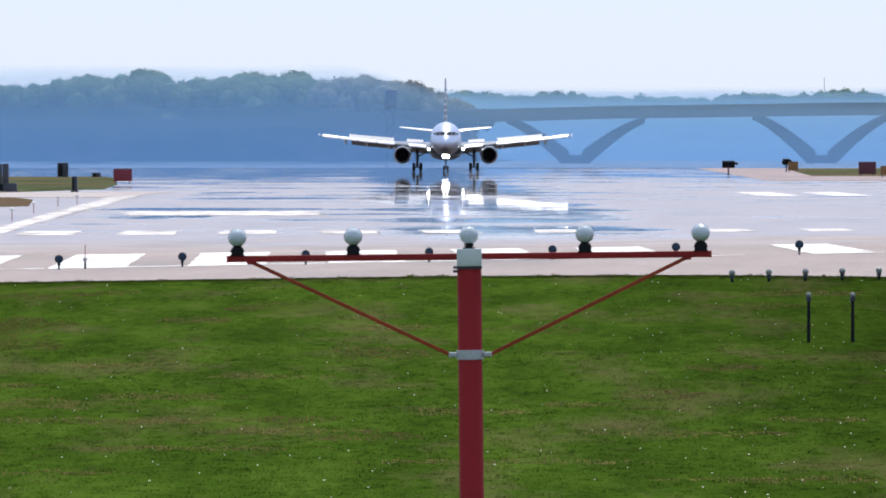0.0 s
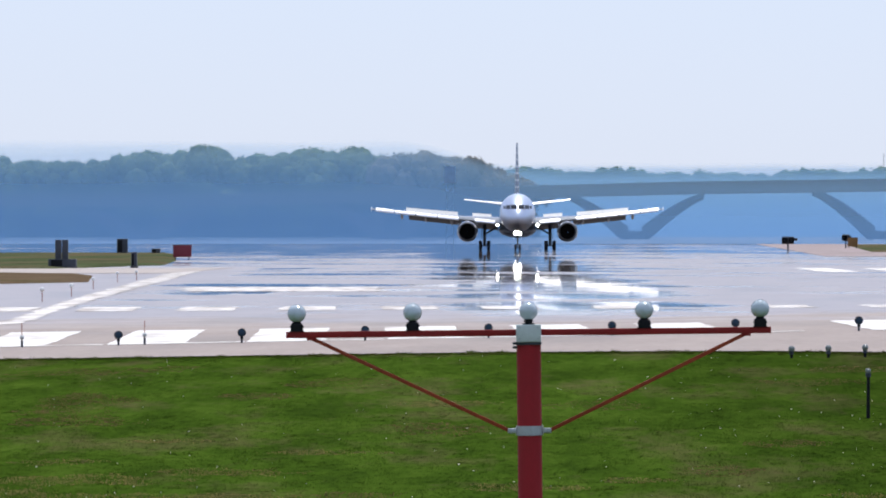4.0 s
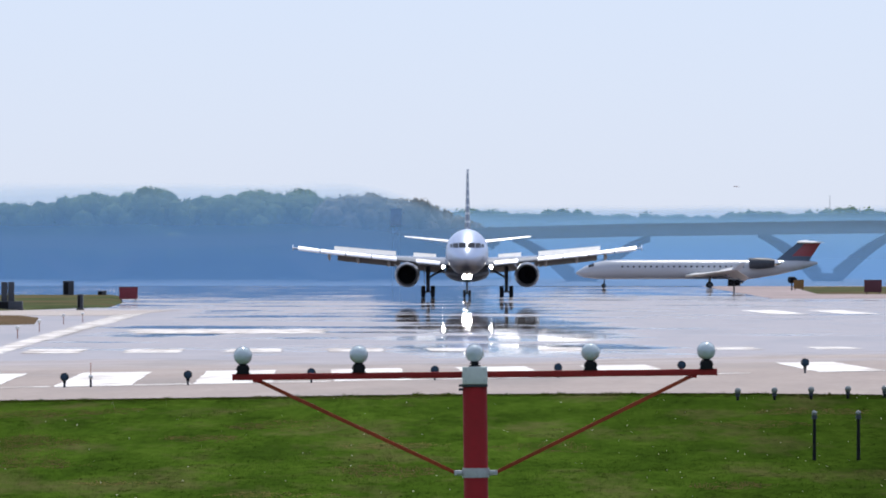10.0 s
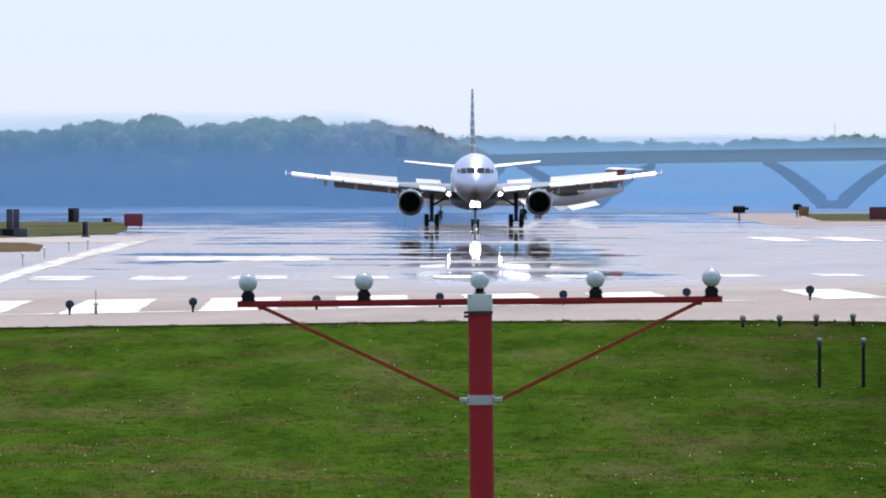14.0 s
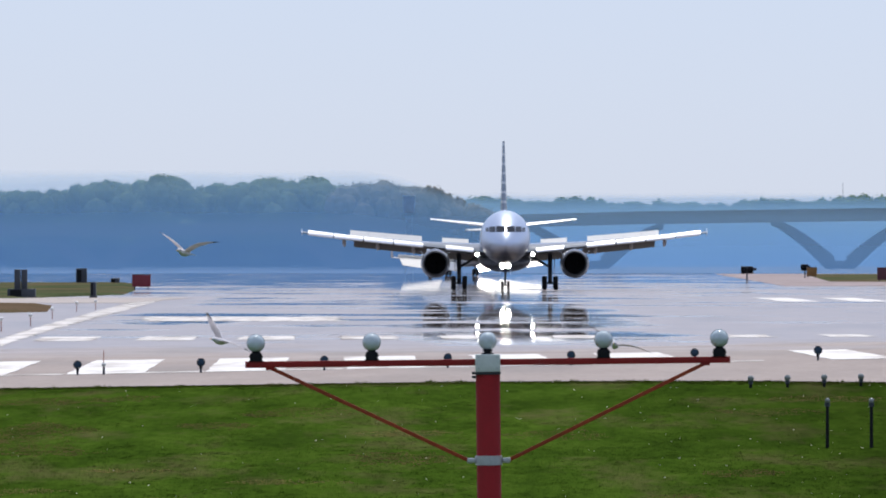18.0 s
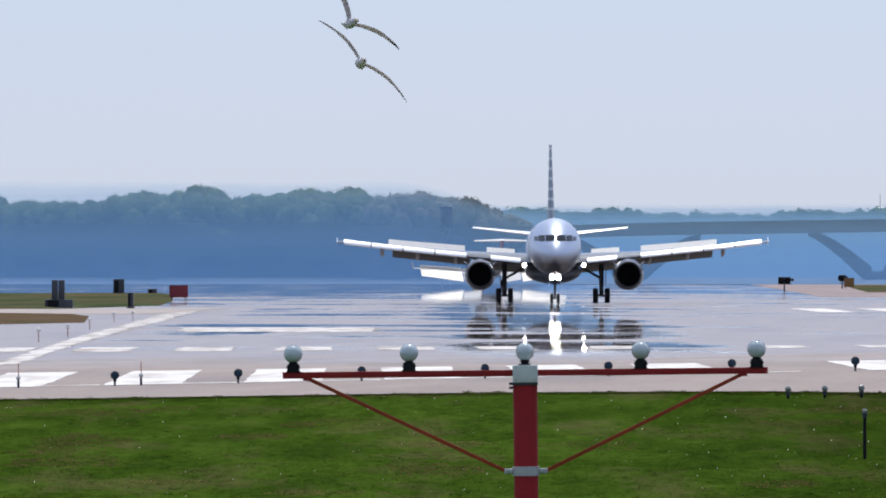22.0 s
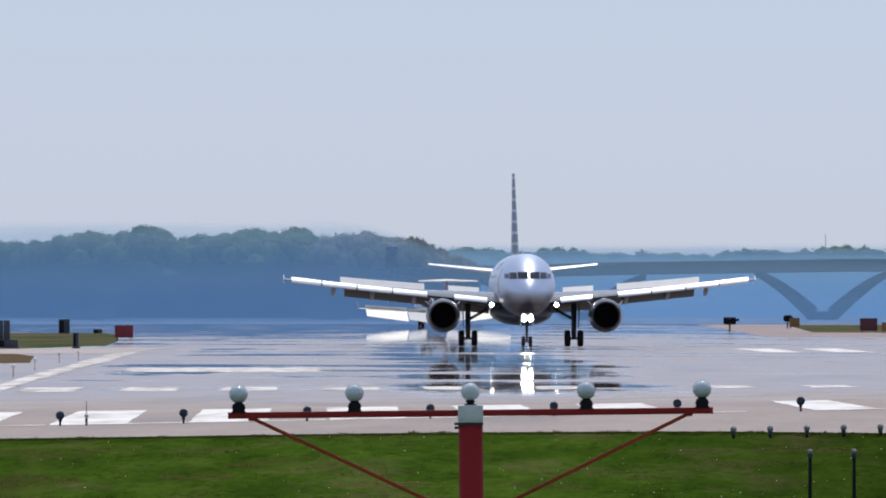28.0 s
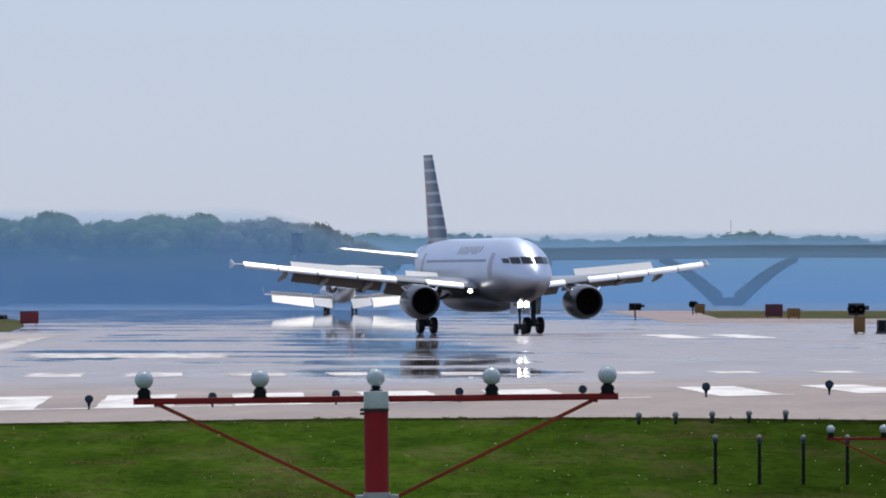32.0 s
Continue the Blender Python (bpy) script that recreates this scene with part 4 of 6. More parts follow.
def woods(name, xs, ys, tops, n, label, material, rng, clumps=1500, leaf=0.36, lowest=0.86):
    """A belt of trees: trunks and crowns of many small leaf clumps with uneven tops."""
    V, quads = [], 0
    for _ in range(n):
        x, y = rng.uniform(*xs), rng.uniform(*ys)
        h = tops(x) * rng.uniform(lowest, 1.03)
        r = h * rng.uniform(0.20, 0.32)
        # trunk, as a tapered four-sided post
        for a in range(4):
            c0, s0, c1, s1 = math.cos(a * 1.5708), math.sin(a * 1.5708), math.cos(a * 1.5708 + 1.5708), math.sin(a * 1.5708 + 1.5708)
            V.append(np.array([[[x + 0.4 * c0, y + 0.4 * s0, 0], [x + 0.4 * c1, y + 0.4 * s1, 0], [x + 0.12 * c1, y + 0.12 * s1, h * 0.75], [x + 0.12 * c0, y + 0.12 * s0, h * 0.75]]]))
        lobes = np.array([(x + rng.normal(0, r * 0.5), y + rng.normal(0, r * 0.4), h * rng.uniform(0.10, 0.72), r * rng.uniform(0.45, 0.75)) for _ in range(10)]
                         + [(x + rng.normal(0, r * 0.45), y + rng.normal(0, r * 0.4), h - r * rng.uniform(0.7, 1.0), r * rng.uniform(0.45, 0.6)) for _ in range(4)] + [(x, y, h - r * 0.66, r * 0.66)])
        p = rng.normal(0, 1, (clumps, 3))
        p /= np.linalg.norm(p, axis=1)[:, None]
        p *= (0.78 + 0.24 * rng.random(clumps))[:, None]
        w = lobes[rng.integers(0, len(lobes), clumps)]
        c = w[:, :3] + p * w[:, 3:]
        c[:, 2] = np.maximum(c[:, 2], 0.7)
        # leaf clumps lie along the crown's lumps
        nrm = p / np.linalg.norm(p, axis=1)[:, None] + rng.normal(0, 0.22, (clumps, 3))
        a = np.cross(nrm, rng.normal(0, 1, (clumps, 3)))
        b = np.cross(nrm, a)
        size = (leaf * rng.uniform(0.6, 1.5, clumps))[:, None]
        a *= size / np.linalg.norm(a, axis=1)[:, None]
        b *= 0.8 * size / np.linalg.norm(b, axis=1)[:, None]
        V.append(np.stack([c - a, c + b, c + a, c - b], 1))
        # the dense leaves inside each lump, uneven all round
        for lx, ly, lz, lr in lobes:
            bump = rng.uniform(0.74, 0.92, DENSE.shape[:1])[:, None]
            V.append((np.array([lx, ly, lz]) + DENSE * bump * lr)[DENSE_FACES])
    V = np.concatenate(V)
    q = len(V)
    me = bpy.data.meshes.new(name)
    me.vertices.add(q * 4)
    me.vertices.foreach_set("co", V.reshape(-1))
    me.loops.add(q * 4)
    me.loops.foreach_set("vertex_index", np.arange(q * 4, dtype=np.int32))
    me.polygons.add(q)
    me.polygons.foreach_set("loop_start", np.arange(0, q * 4, 4, dtype=np.int32))
    me.update(calc_edges=True)
    me.materials.append(material)
    return tagged(new(name, me), label, "trees", kind="stuff")


rng = np.random.default_rng(11)


def shore(x):
    """Height of the tree tops on the wooded shore, dropping away to the right."""
    return float(np.interp(x, (-170, -125, -114, -103, -88, -75, -62, -54, -42, -33, -28, -22, -15, -6, 1, 12), (21.6, 21.8, 20.6, 21.6, 23.0, 24.2, 22.2, 23.4, 23.4, 24.2, 21.2, 23.0, 22.2, 21.0, 18.2, 15)))


woods("woods", (-165, -24), (2285, 2345), shore, 165, "dense spring-green woods on the far river bank", M_WOODS, rng)
woods("budding_woods", (-30, 10), (2270, 2310), shore, 55, "brownish budding trees at the end of the woods", M_WOODS2, rng)
woods("distant_woods", (-70, 330), (3380, 3480), lambda x: 25.0 + 1.0 * math.sin(x * 0.05) + 0.7 * math.sin(x * 0.17), 430, "low distant line of blue-green trees", M_WOODS, rng, 650, 0.6, 0.93)


# hazy by its colour; set nearer and smaller to fit the camera's view
def tower():
    t = thing("tower", pose(-7.0, 1376, 0), "steel cabin on a slim lattice mast, haze painted into its colour", "tower")
    for sx, sy in ((-0.6, -0.6), (0.6, -0.6), (-0.6, 0.6), (0.6, 0.6)):
        part("leg", rod(bmesh.new(), (sx, sy, 0), (sx * 0.8, sy * 0.8, 9.6), 0.028, seg=6), M_HAZY_STEEL, t)
    for k in range(6):
        part("brace", rod(bmesh.new(), (-0.55, -0.55, 0.6 + k * 1.5), (0.55, -0.55, 2.0 + k * 1.5), 0.016, seg=6), M_HAZY_STEEL, t)
    part("cabin", box(bmesh.new(), 0, 0, 10.85, 1.8, 1.6, 2.6, 0.1), M_HAZY_STEEL, t)
    part("roof", box(bmesh.new(), 0, 0, 12.2, 2.0, 1.8, 0.16, 0.04), M_HAZY_STEEL, t)


tower()
mast = thing("mast", pose(140, 3150, 0), "thin distant lattice mast above the trees", "mast")
part("pole", rod(bmesh.new(), (0, 0, 0), (0, 0, 29), 0.28, 0.1, 6), M_GALV, mast)
part("antenna", rod(bmesh.new(), (-0.8, 0, 24), (0.8, 0, 24), 0.1, seg=6), M_GALV, mast)


# ---------------------------------------------------------------- aircraft helpers
def ring(y, w, h, z, n=36):
    return [(w * math.cos(2 * math.pi * i / n), y, z + h * math.sin(2 * math.pi * i / n)) for i in range(n)]


def along(sections, y):
    ys = [s[0] for s in sections]
    return [float(np.interp(y, ys, [s[k] for s in sections])) for k in (1, 2, 3)]


def skin(sections, y, ang, out=0.012):
    """A point just off the fuselage skin; ang in degrees, 0 at the right, 90 on top."""
    w, h, z = along(sections, y)
    a = radians(ang)
    return ((w + out) * math.cos(a), y, z + (h + out) * math.sin(a))


def skin_patch(sections, y0, y1, a0, a1, ny=3, na=4, out=0.012, skew=0.0):
    bm = bmesh.new()
    g = [[bm.verts.new(skin(sections, y0 + (y1 - y0) * j / ny + skew * i / na, a0 + (a1 - a0) * i / na, out)) for i in range(na + 1)] for j in range(ny + 1)]
    for a, b in zip(g, g[1:]):
        for i in range(na):
            bm.faces.new((a[i], a[i + 1], b[i + 1], b[i]))
    return bm


def airfoil(x, le, te, z, thick, drop=0.0, n=9):
    """One section of a wing at span x, from leading edge le to trailing edge te (along y)."""
    c = te - le
    up, lo = [], []
    for i in range(n + 1):
        u = 0.5 * (1 - math.cos(math.pi * i / n))
        t = 5 * thick * (0.2969 * math.sqrt(u) - 0.126 * u - 0.3516 * u * u + 0.2843 * u ** 3 - 0.1036 * u ** 4) * c
        camber = 0.02 * c * math.sin(math.pi * u) - drop * u
        up.append((x, le + u * c, z + camber + t))
        lo.append((x, le + u * c, z + camber - t * 0.8))
    return up + lo[-2:0:-1]


def mirrored(pts, s):
    return [(p[0] * s, p[1], p[2]) for p in pts]


def slab(bm, corners, thick):
    """A thin plate through four corners."""
    c = [Vector(p) for p in corners]
    nrm = (c[1] - c[0]).cross(c[3] - c[0]).normalized() * thick / 2
    lo, hi = [bm.verts.new(p - nrm) for p in c], [bm.verts.new(p + nrm) for p in c]
    bm.faces.new(lo[::-1])
    bm.faces.new(hi)
    for i in range(4):
        bm.faces.new((lo[i], lo[(i + 1) % 4], hi[(i + 1) % 4], hi[i]))
    return bm


def wheel(parent, x, y, r, w):
    bm = bmesh.new()
    m = Matrix.Translation((x, y, r)) @ pose(0, 0, 0, 0, 0, 90)
    lathe(bm, [(-w / 2, r * 0.55), (-w / 2, r * 0.86), (-w * 0.36, r * 0.97), (0, r), (w * 0.36, r * 0.97), (w / 2, r * 0.86), (w / 2, r * 0.55)], m, 26)
    t = part("tyre", bm, M_TYRE, parent)
    bm = bmesh.new()
    lathe(bm, [(-w * 0.42, 0.01), (-w * 0.42, r * 0.5), (-w * 0.5, r * 0.56), (w * 0.5, r * 0.56), (w * 0.42, r * 0.5), (w * 0.42, 0.01)], m, 20)
    part("rim", bm, M_STRUT, t)


def reflector_lamp(parent, x, y, z, r, length, name="landing_lamp", shine=None):
    bm = bmesh.new()
    lathe(bm, [(0, r * 1.08), (length, r * 1.08), (length, 0.005)], Matrix.Translation((x, y, z)), 20)
    lathe(bm, [(0, r * 1.08), (0, r), (length - 0.02, r)], Matrix.Translation((x, y, z)), 20)
    c = part(name, bm, M_DARK, parent, "landing lamp housing")
    bm = bmesh.new()
    bmesh.ops.create_circle(bm, cap_ends=True, segments=20, radius=r * 0.98, matrix=Matrix.Translation((x, y + length * 0.97, z)) @ pose(0, 0, 0, 90))
    part("bulb", bm, shine or M_LIGHT, c, "brightly lit lamp")


# ---------------------------------------------------------------- the landing airliner
def airliner():
    """Twin-engined airliner, nose towards -y, the ground under its main wheels at the origin."""
    p = thing("airliner", pose(0, 700, 0), "silver twin-engined airliner with striped tail and lit landing lights", "airplane")
    FZ = 4.37
    fus = [(-16.1, 0.04, 0.04, 3.70), (-15.95, 0.34, 0.34, 3.71), (-15.6, 0.68, 0.68, 3.75), (-15.0, 1.02, 1.08, 3.83), (-14.3, 1.32, 1.44, 3.93),
           (-13.4, 1.60, 1.76, 4.07), (-12.3, 1.83, 2.02, 4.21), (-11.0, 1.98, 2.16, 4.31), (-9.5, 2.05, 2.22, FZ), (8.0, 2.05, 2.22, FZ),
           (10.5, 1.92, 2.02, 4.47), (13.0, 1.50, 1.58, 4.76), (15.5, 0.90, 1.02, 5.20), (17.2, 0.42, 0.48, 5.56), (17.75, 0.12, 0.16, 5.68)]
    bm = loft(bmesh.new(), [ring(*s) for s in fus])
    part("fuselage", bm, M_SHADED_SILVER, p, "silver mica-painted fuselage with shade painted on its underside")
    # belly fairing
    bf = [(-6.5, 0.6, 0.25, 2.15), (-5.2, 1.7, 0.7, 2.35), (-3.0, 2.15, 0.95, 2.45), (2.5, 2.15, 0.95, 2.45), (4.5, 1.6, 0.7, 2.45), (6.3, 0.5, 0.25, 2.3)]
    part("belly_fairing", loft(bmesh.new(), [ring(*s) for s in bf]), M_BELLY, p, "grey belly fairing")
    # cockpit windows, an even band round the nose
    def on_nose(x, z):
        lo, hi = -16.05, -9.0
        for _ in range(30):
            y = (lo + hi) / 2
            w, h, zc = along(fus, y)
            lo, hi = (y, hi) if (x / w) ** 2 + ((z - zc) / h) ** 2 > 1 else (lo, y)
        w, h, zc = along(fus, hi)
        out = Vector((x / w ** 2, -0.35, (z - zc) / h ** 2)).normalized() * 0.02
        return Vector((x, hi, z)) + out

    for s in (-1, 1):
        for x0, x1, low, top in ((0.05, 0.76, 4.80, 5.27), (0.82, 1.30, 4.80, 5.24), (1.36, 1.62, 4.84, 5.16)):
            bm = bmesh.new()
            g = [[bm.verts.new(on_nose(s * (x0 + (x1 - x0) * i / 5), low + (top - low) * k / 4)) for i in range(6)] for k in range(5)]
            for a, b in zip(g, g[1:]):
                for i in range(5):
                    bm.faces.new((a[i], a[i + 1], b[i + 1], b[i]))
            part("cockpit_pane", bm, M_PANE, p, "dark cockpit window pane")
    # cabin windows and doors
    first = {}
    for s in (-1, 1):
        for k in range(32):
            y = -9.2 + k * 0.53
            if s not in first:
                bm = skin_patch(fus, y, y + 0.26, 15 if s > 0 else 160, 20 if s > 0 else 165, 1, 2, 0.014)
                first[s] = part("cabin_window", bm, M_PANE, p)
            else:
                o = first[s].copy()
                scene.collection.objects.link(o)
                o.location = (0, k * 0.53, 0)
        for y in (-10.9, 8.4):
            a = (-16, 34) if s > 0 else (146, 196)
            part("door", skin_patch(fus, y, y + 0.85, a[0], a[1], 1, 6, 0.012), M_TAILGREY, p, "grey-outlined cabin door")
        # unreadable lettering, as plain bars
        for k in range(8):
            y = -6.8 + k * 0.85
            a = (30, 48) if s > 0 else (132, 150)
            part("lettering_bar", skin_patch(fus, y, y + 0.5, a[0], a[1] + (4 if k in (0, 3) else 0) * s, 1, 3, 0.016), M_TAILGREY, p, "grey lettering bar")
    # wings
    def wing_z(x):
        return 3.12 + (abs(x) - 1.4) * 0.100 + max(0, abs(x) - 9) ** 2 * 0.002

    W = [(1.2, -6.3, 2.1, 0.15), (6.4, -3.6, 1.95, 0.12), (11.5, -0.95, 2.75, 0.11), (16.9, 1.85, 3.45, 0.10)]

    def at_span(x):
        xs = [w[0] for w in W]
        return [float(np.interp(x, xs, [w[k] for w in W])) for k in (1, 2, 3)]

    for s in (-1, 1):
        bm = loft(bmesh.new(), [mirrored(airfoil(x, le, te, wing_z(x), th), s) for x, le, te, th in W])
        bm.normal_update()
        # lower faces take the tone with the shade painted in
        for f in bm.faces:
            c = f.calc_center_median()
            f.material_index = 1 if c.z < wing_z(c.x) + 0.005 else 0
        wing = part("wing", bm, [M_WING, M_WING_SHADE], p, "pale grey swept wing, shade painted on its underside, flaps down")
        # leading-edge slats, drooped
        for x0, x1 in ((2.6, 4.9), (6.8, 9.2), (9.3, 11.7), (11.8, 14.2), (14.3, 16.4)):
            rings = []
            for x in (x0, x1):
                le, te, th = at_span(x)
                z = wing_z(x)
                rings.append(mirrored([(x, le - 0.28, z - 0.15), (x, le - 0.34, z - 0.08), (x, le - 0.28, z + 0.01), (x, le - 0.02, z + 0.175), (x, le + 0.25, z + 0.27), (x, le + 0.22, z + 0.2), (x, le - 0.12, z - 0.02)], s))
            part("slat", loft(bmesh.new(), rings), M_SLAT, wing, "bright metal slat")
        # flaps
        for x0, x1 in ((2.2, 6.2), (6.5, 12.6)):
            rings = []
            for x in (x0, x1):
                le, te, th = at_span(x)
                z, c = wing_z(x), 1.25 if x < 6.3 else 1.0
                rings.append(mirrored([(x, te - 0.15, z - 0.02), (x, te + 0.1, z + 0.03), (x, te + c * 0.8, z - c * 0.62), (x, te + c * 0.75, z - c * 0.68), (x, te, z - 0.2)], s))
            part("flap", loft(bmesh.new(), rings), M_WING_SHADE, wing, "lowered flap in the wing's painted shade tone")
        # ground spoilers, raised
        for x0, x1 in ((3.0, 5.2), (6.9, 8.39), (8.40, 9.89), (9.90, 11.39), (11.40, 12.9)):
            c = []
            for x in (x0, x1):
                le, te, th = at_span(x)
                hy = le + (te - le) * 0.70
                c.append(((x * s, hy, wing_z(x) + 0.16 * (te - le) * 0.35), (x * s, hy + 0.55, wing_z(x) + 0.16 * (te - le) * 0.35 + 0.52)))
            part("spoiler", slab(bmesh.new(), (c[0][0], c[1][0], c[1][1], c[0][1]), 0.03), M_CRJW, wing, "raised white ground spoiler")
        # flap track fairings
        for x in (7.6, 10.6, 13.4):
            le, te, th = at_span(x)
            z = wing_z(x)
            secs = [(te - 1.9, 0.04, 0.04, z - 0.15), (te - 1.2, 0.16, 0.19, z - 0.28), (te - 0.2, 0.17, 0.24, z - 0.42), (te + 0.7, 0.10, 0.13, z - 0.62), (te + 1.2, 0.02, 0.02, z - 0.75)]
            part("track_fairing", loft(bmesh.new(), [[(q[0] + x * s, q[1], q[2]) for q in ring(*c, n=12)] for c in secs]), M_BELLY, wing)
        # wing-tip fence
        zt = wing_z(16.95)
        bm = bmesh.new()
        slab(bm, ((s * 16.95, 1.9, zt), (s * 16.95, 3.1, zt + 0.34), (s * 16.95, 3.7, zt + 0.34), (s * 16.95, 3.5, zt)), 0.05)
        slab(bm, ((s * 16.95, 1.95, zt - 0.005), (s * 16.95, 3.5, zt - 0.005), (s * 16.95, 3.5, zt - 0.25), (s * 16.95, 3.0, zt - 0.25)), 0.05)
        part("tip_fence", bm, M_SILVER, wing)
        # engine
        ex, ey, ez = 5.755 * s, -7.6, 2.22
        m = Matrix.Translation((ex, ey, ez))
        bm = bmesh.new()
        lathe(bm, [(0.12, 1.04), (0.5, 1.14), (1.2, 1.21), (2.0, 1.19), (2.9, 1.08), (3.5, 0.98), (3.5, 0.93), (2.0, 0.92)], m, 36)
        eng = part("engine_nacelle", bm, M_NACELLE, p, "dark grey engine nacelle")
        bm = bmesh.new()
        lathe(bm, [(0.30, 0.88), (0.10, 0.90), (0.0, 0.955), (0.02, 1.01), (0.12, 1.042)], m, 36)
        part("intake_lip", bm, M_STRUT, eng, "dark intake lip")
        bm = bmesh.new()
        lathe(bm, [(0.28, 0.885), (0.9, 0.86), (0.92, 0.02)], m, 36)
        part("intake_duct", bm, M_FAN, eng, "dark intake duct")
        for k in range(24):
            if k == 0:
                bl = part("fan_blade", slab(bmesh.new(), ((-0.05, 0, 0.22), (0.05, 0.06, 0.22), (0.09, 0.07, 0.85), (-0.07, -0.03, 0.85)), 0.012), M_FAN, eng, "dark fan blade")
            else:
                bl = bl.copy()
                scene.collection.objects.link(bl)
            bl.matrix_basis = m @ Matrix.Translation((0, 0.8, 0)) @ Matrix.Rotation(2 * math.pi * k / 24, 4, "Y")
        bm = bmesh.new()
        lathe(bm, [(0.42, 0.01), (0.55, 0.10), (0.85, 0.25)], m, 20)
        part("spinner", bm, M_FAN, eng)
        bm = bmesh.new()
        lathe(bm, [(2.6, 0.75), (3.6, 0.68), (4.5, 0.46), (4.5, 0.36), (5.2, 0.05)], m, 24)
        part("exhaust_cone", bm, M_METAL, eng)
        bm = bmesh.new()
        loft(bm, [[(ex - 0.14, ey + 1.0, ez + 1.1), (ex + 0.14, ey + 1.0, ez + 1.1), (ex + 0.16, ey + 3.6, wing_z(5.7) - 0.1), (ex - 0.16, ey + 3.6, wing_z(5.7) - 0.1)],
                  [(ex - 0.14, ey + 3.4, ez + 0.8), (ex + 0.14, ey + 3.4, ez + 0.8), (ex + 0.16, ey + 6.2, wing_z(5.7) - 0.25), (ex - 0.16, ey + 6.2, wing_z(5.7) - 0.25)]])
        part("pylon", bm, M_SILVER, p, smooth=False)
        for q in (-1, 1):
            bm = slab(bmesh.new(), ((ex + q * 0.95, ey + 0.9, ez + 0.75), (ex + q * 1.25, ey + 1.6, ez + 1.05), (ex + q * 1.25, ey + 2.0, ez + 1.05), (ex + q * 0.95, ey + 2.0, ez + 0.75)), 0.03)
            part("strake", bm, M_SILVER, eng)
        # main gear
        gx = 3.795 * s
        bm = rod(bmesh.new(), (gx, 0, 0.58), (gx, 0.05, 3.1), 0.17, 0.20, 16)
        rod(bm, (gx - 0.62, 0, 0.58), (gx + 0.62, 0, 0.58), 0.09)
        rod(bm, (gx, 0.0, 1.9), (gx - s * 1.5, -0.2, 2.75), 0.10)
        rod(bm, (gx, -0.18, 0.75), (gx, -0.3, 1.5), 0.05)
        rod(bm, (gx, -0.3, 1.5), (gx, -0.15, 2.1), 0.05)
        leg = part("main_gear", bm, M_STRUT, p, "grey main landing gear leg")
        bm = slab(bmesh.new(), ((gx + s * 0.32, -0.6, 1.35), (gx + s * 0.32, 0.7, 1.35), (gx + s * 0.38, 0.7, 3.0), (gx + s * 0.38, -0.6, 3.0)), 0.05)
        part("gear_door", bm, M_BELLY, leg)
        for q in (-0.465, 0.465):
            wheel(leg, gx + q, 0, 0.585, 0.41)
        # wing-root landing lamp
        reflector_lamp(p, s * 2.30, -6.45, 2.98, 0.17, 0.5, shine=M_LIGHT_DIM)
        # tailplane
        bm = loft(bmesh.new(), [mirrored(airfoil(x, le, te, z, 0.10), s) for x, le, te, z in ((0.5, 12.3, 16.0, 5.30), (6.22, 15.5, 16.95, 5.95))])
        part("tailplane", bm, M_SLAT, p, "bright grey tailplane")
    # nose gear
    ny = -11.04
    bm = rod(bmesh.new(), (0, ny, 0.4), (0, ny + 0.1, 2.6), 0.085, 0.11)
    rod(bm, (-0.36, ny, 0.4), (0.36, ny, 0.4), 0.06)
    rod(bm, (0, ny, 1.2), (0, ny + 1.1, 2.2), 0.05)
    rod(bm, (0, ny - 0.12, 0.55), (0, ny - 0.2, 1.1), 0.04)
    rod(bm, (-0.3, ny - 0.08, 1.55), (0.3, ny - 0.08, 1.55), 0.04)
    leg = part("nose_gear", bm, M_STRUT, p, "grey nose landing gear leg")
    for q in (-0.25, 0.25):
        wheel(leg, q, ny, 0.385, 0.24)
    for s in (-1, 1):
        bm = slab(bmesh.new(), ((s * 0.45, ny - 1.0, 1.35), (s * 0.45, ny + 0.9, 1.35), (s * 0.4, ny + 0.9, 2.4), (s * 0.4, ny - 1.0, 2.4)), 0.04)
        part("nose_gear_door", bm, M_SILVER, p)
    for s in (-1, 1):
        reflector_lamp(leg, s * 0.235, ny - 1.05, 2.02, 0.21, 0.9, "taxi_lamp")
        part("lamp_arm", rod(bmesh.new(), (0, ny + 0.07, 2.02), (s * 0.235, ny - 0.15, 2.02), 0.05), M_STRUT, leg)
    # fin with painted bands
    levels = np.linspace(5.9, 12.6, 34)
    bm = bmesh.new()
    rings = []
    for z in levels:
        u = (z - 5.9) / 6.7
        le, te = 8.9 + u * 5.0, 14.9 + u * 1.6
        th = 0.30 - 0.20 * u
        rings.append([(0, le, z), (th * 0.8, le + (te - le) * 0.12, z), (th, le + (te - le) * 0.38, z), (th * 0.5, le + (te - le) * 0.75, z), (0.02, te, z),
                      (-0.02, te, z), (-th * 0.5, le + (te - le) * 0.75, z), (-th, le + (te - le) * 0.38, z), (-th * 0.8, le + (te - le) * 0.12, z)])
    rows = [[bm.verts.new(v) for v in r] for r in rings]
    for j, (a, b) in enumerate(zip(rows, rows[1:])):
        for i in range(9):
            f = bm.faces.new((a[i], a[(i + 1) % 9], b[(i + 1) % 9], b[i]))
            band = j % 4 - 1
            f.material_index = 1 if band == 2 else (3 if i in (3, 4, 5) and j < 22 else (1 if j < 4 else 0))
    bm.faces.new(rows[-1])
    part("fin", bm, [M_NAVY, M_TAILGREY, M_SILVER, M_TAILRED], p, "tall fin with navy, grey and red bands")
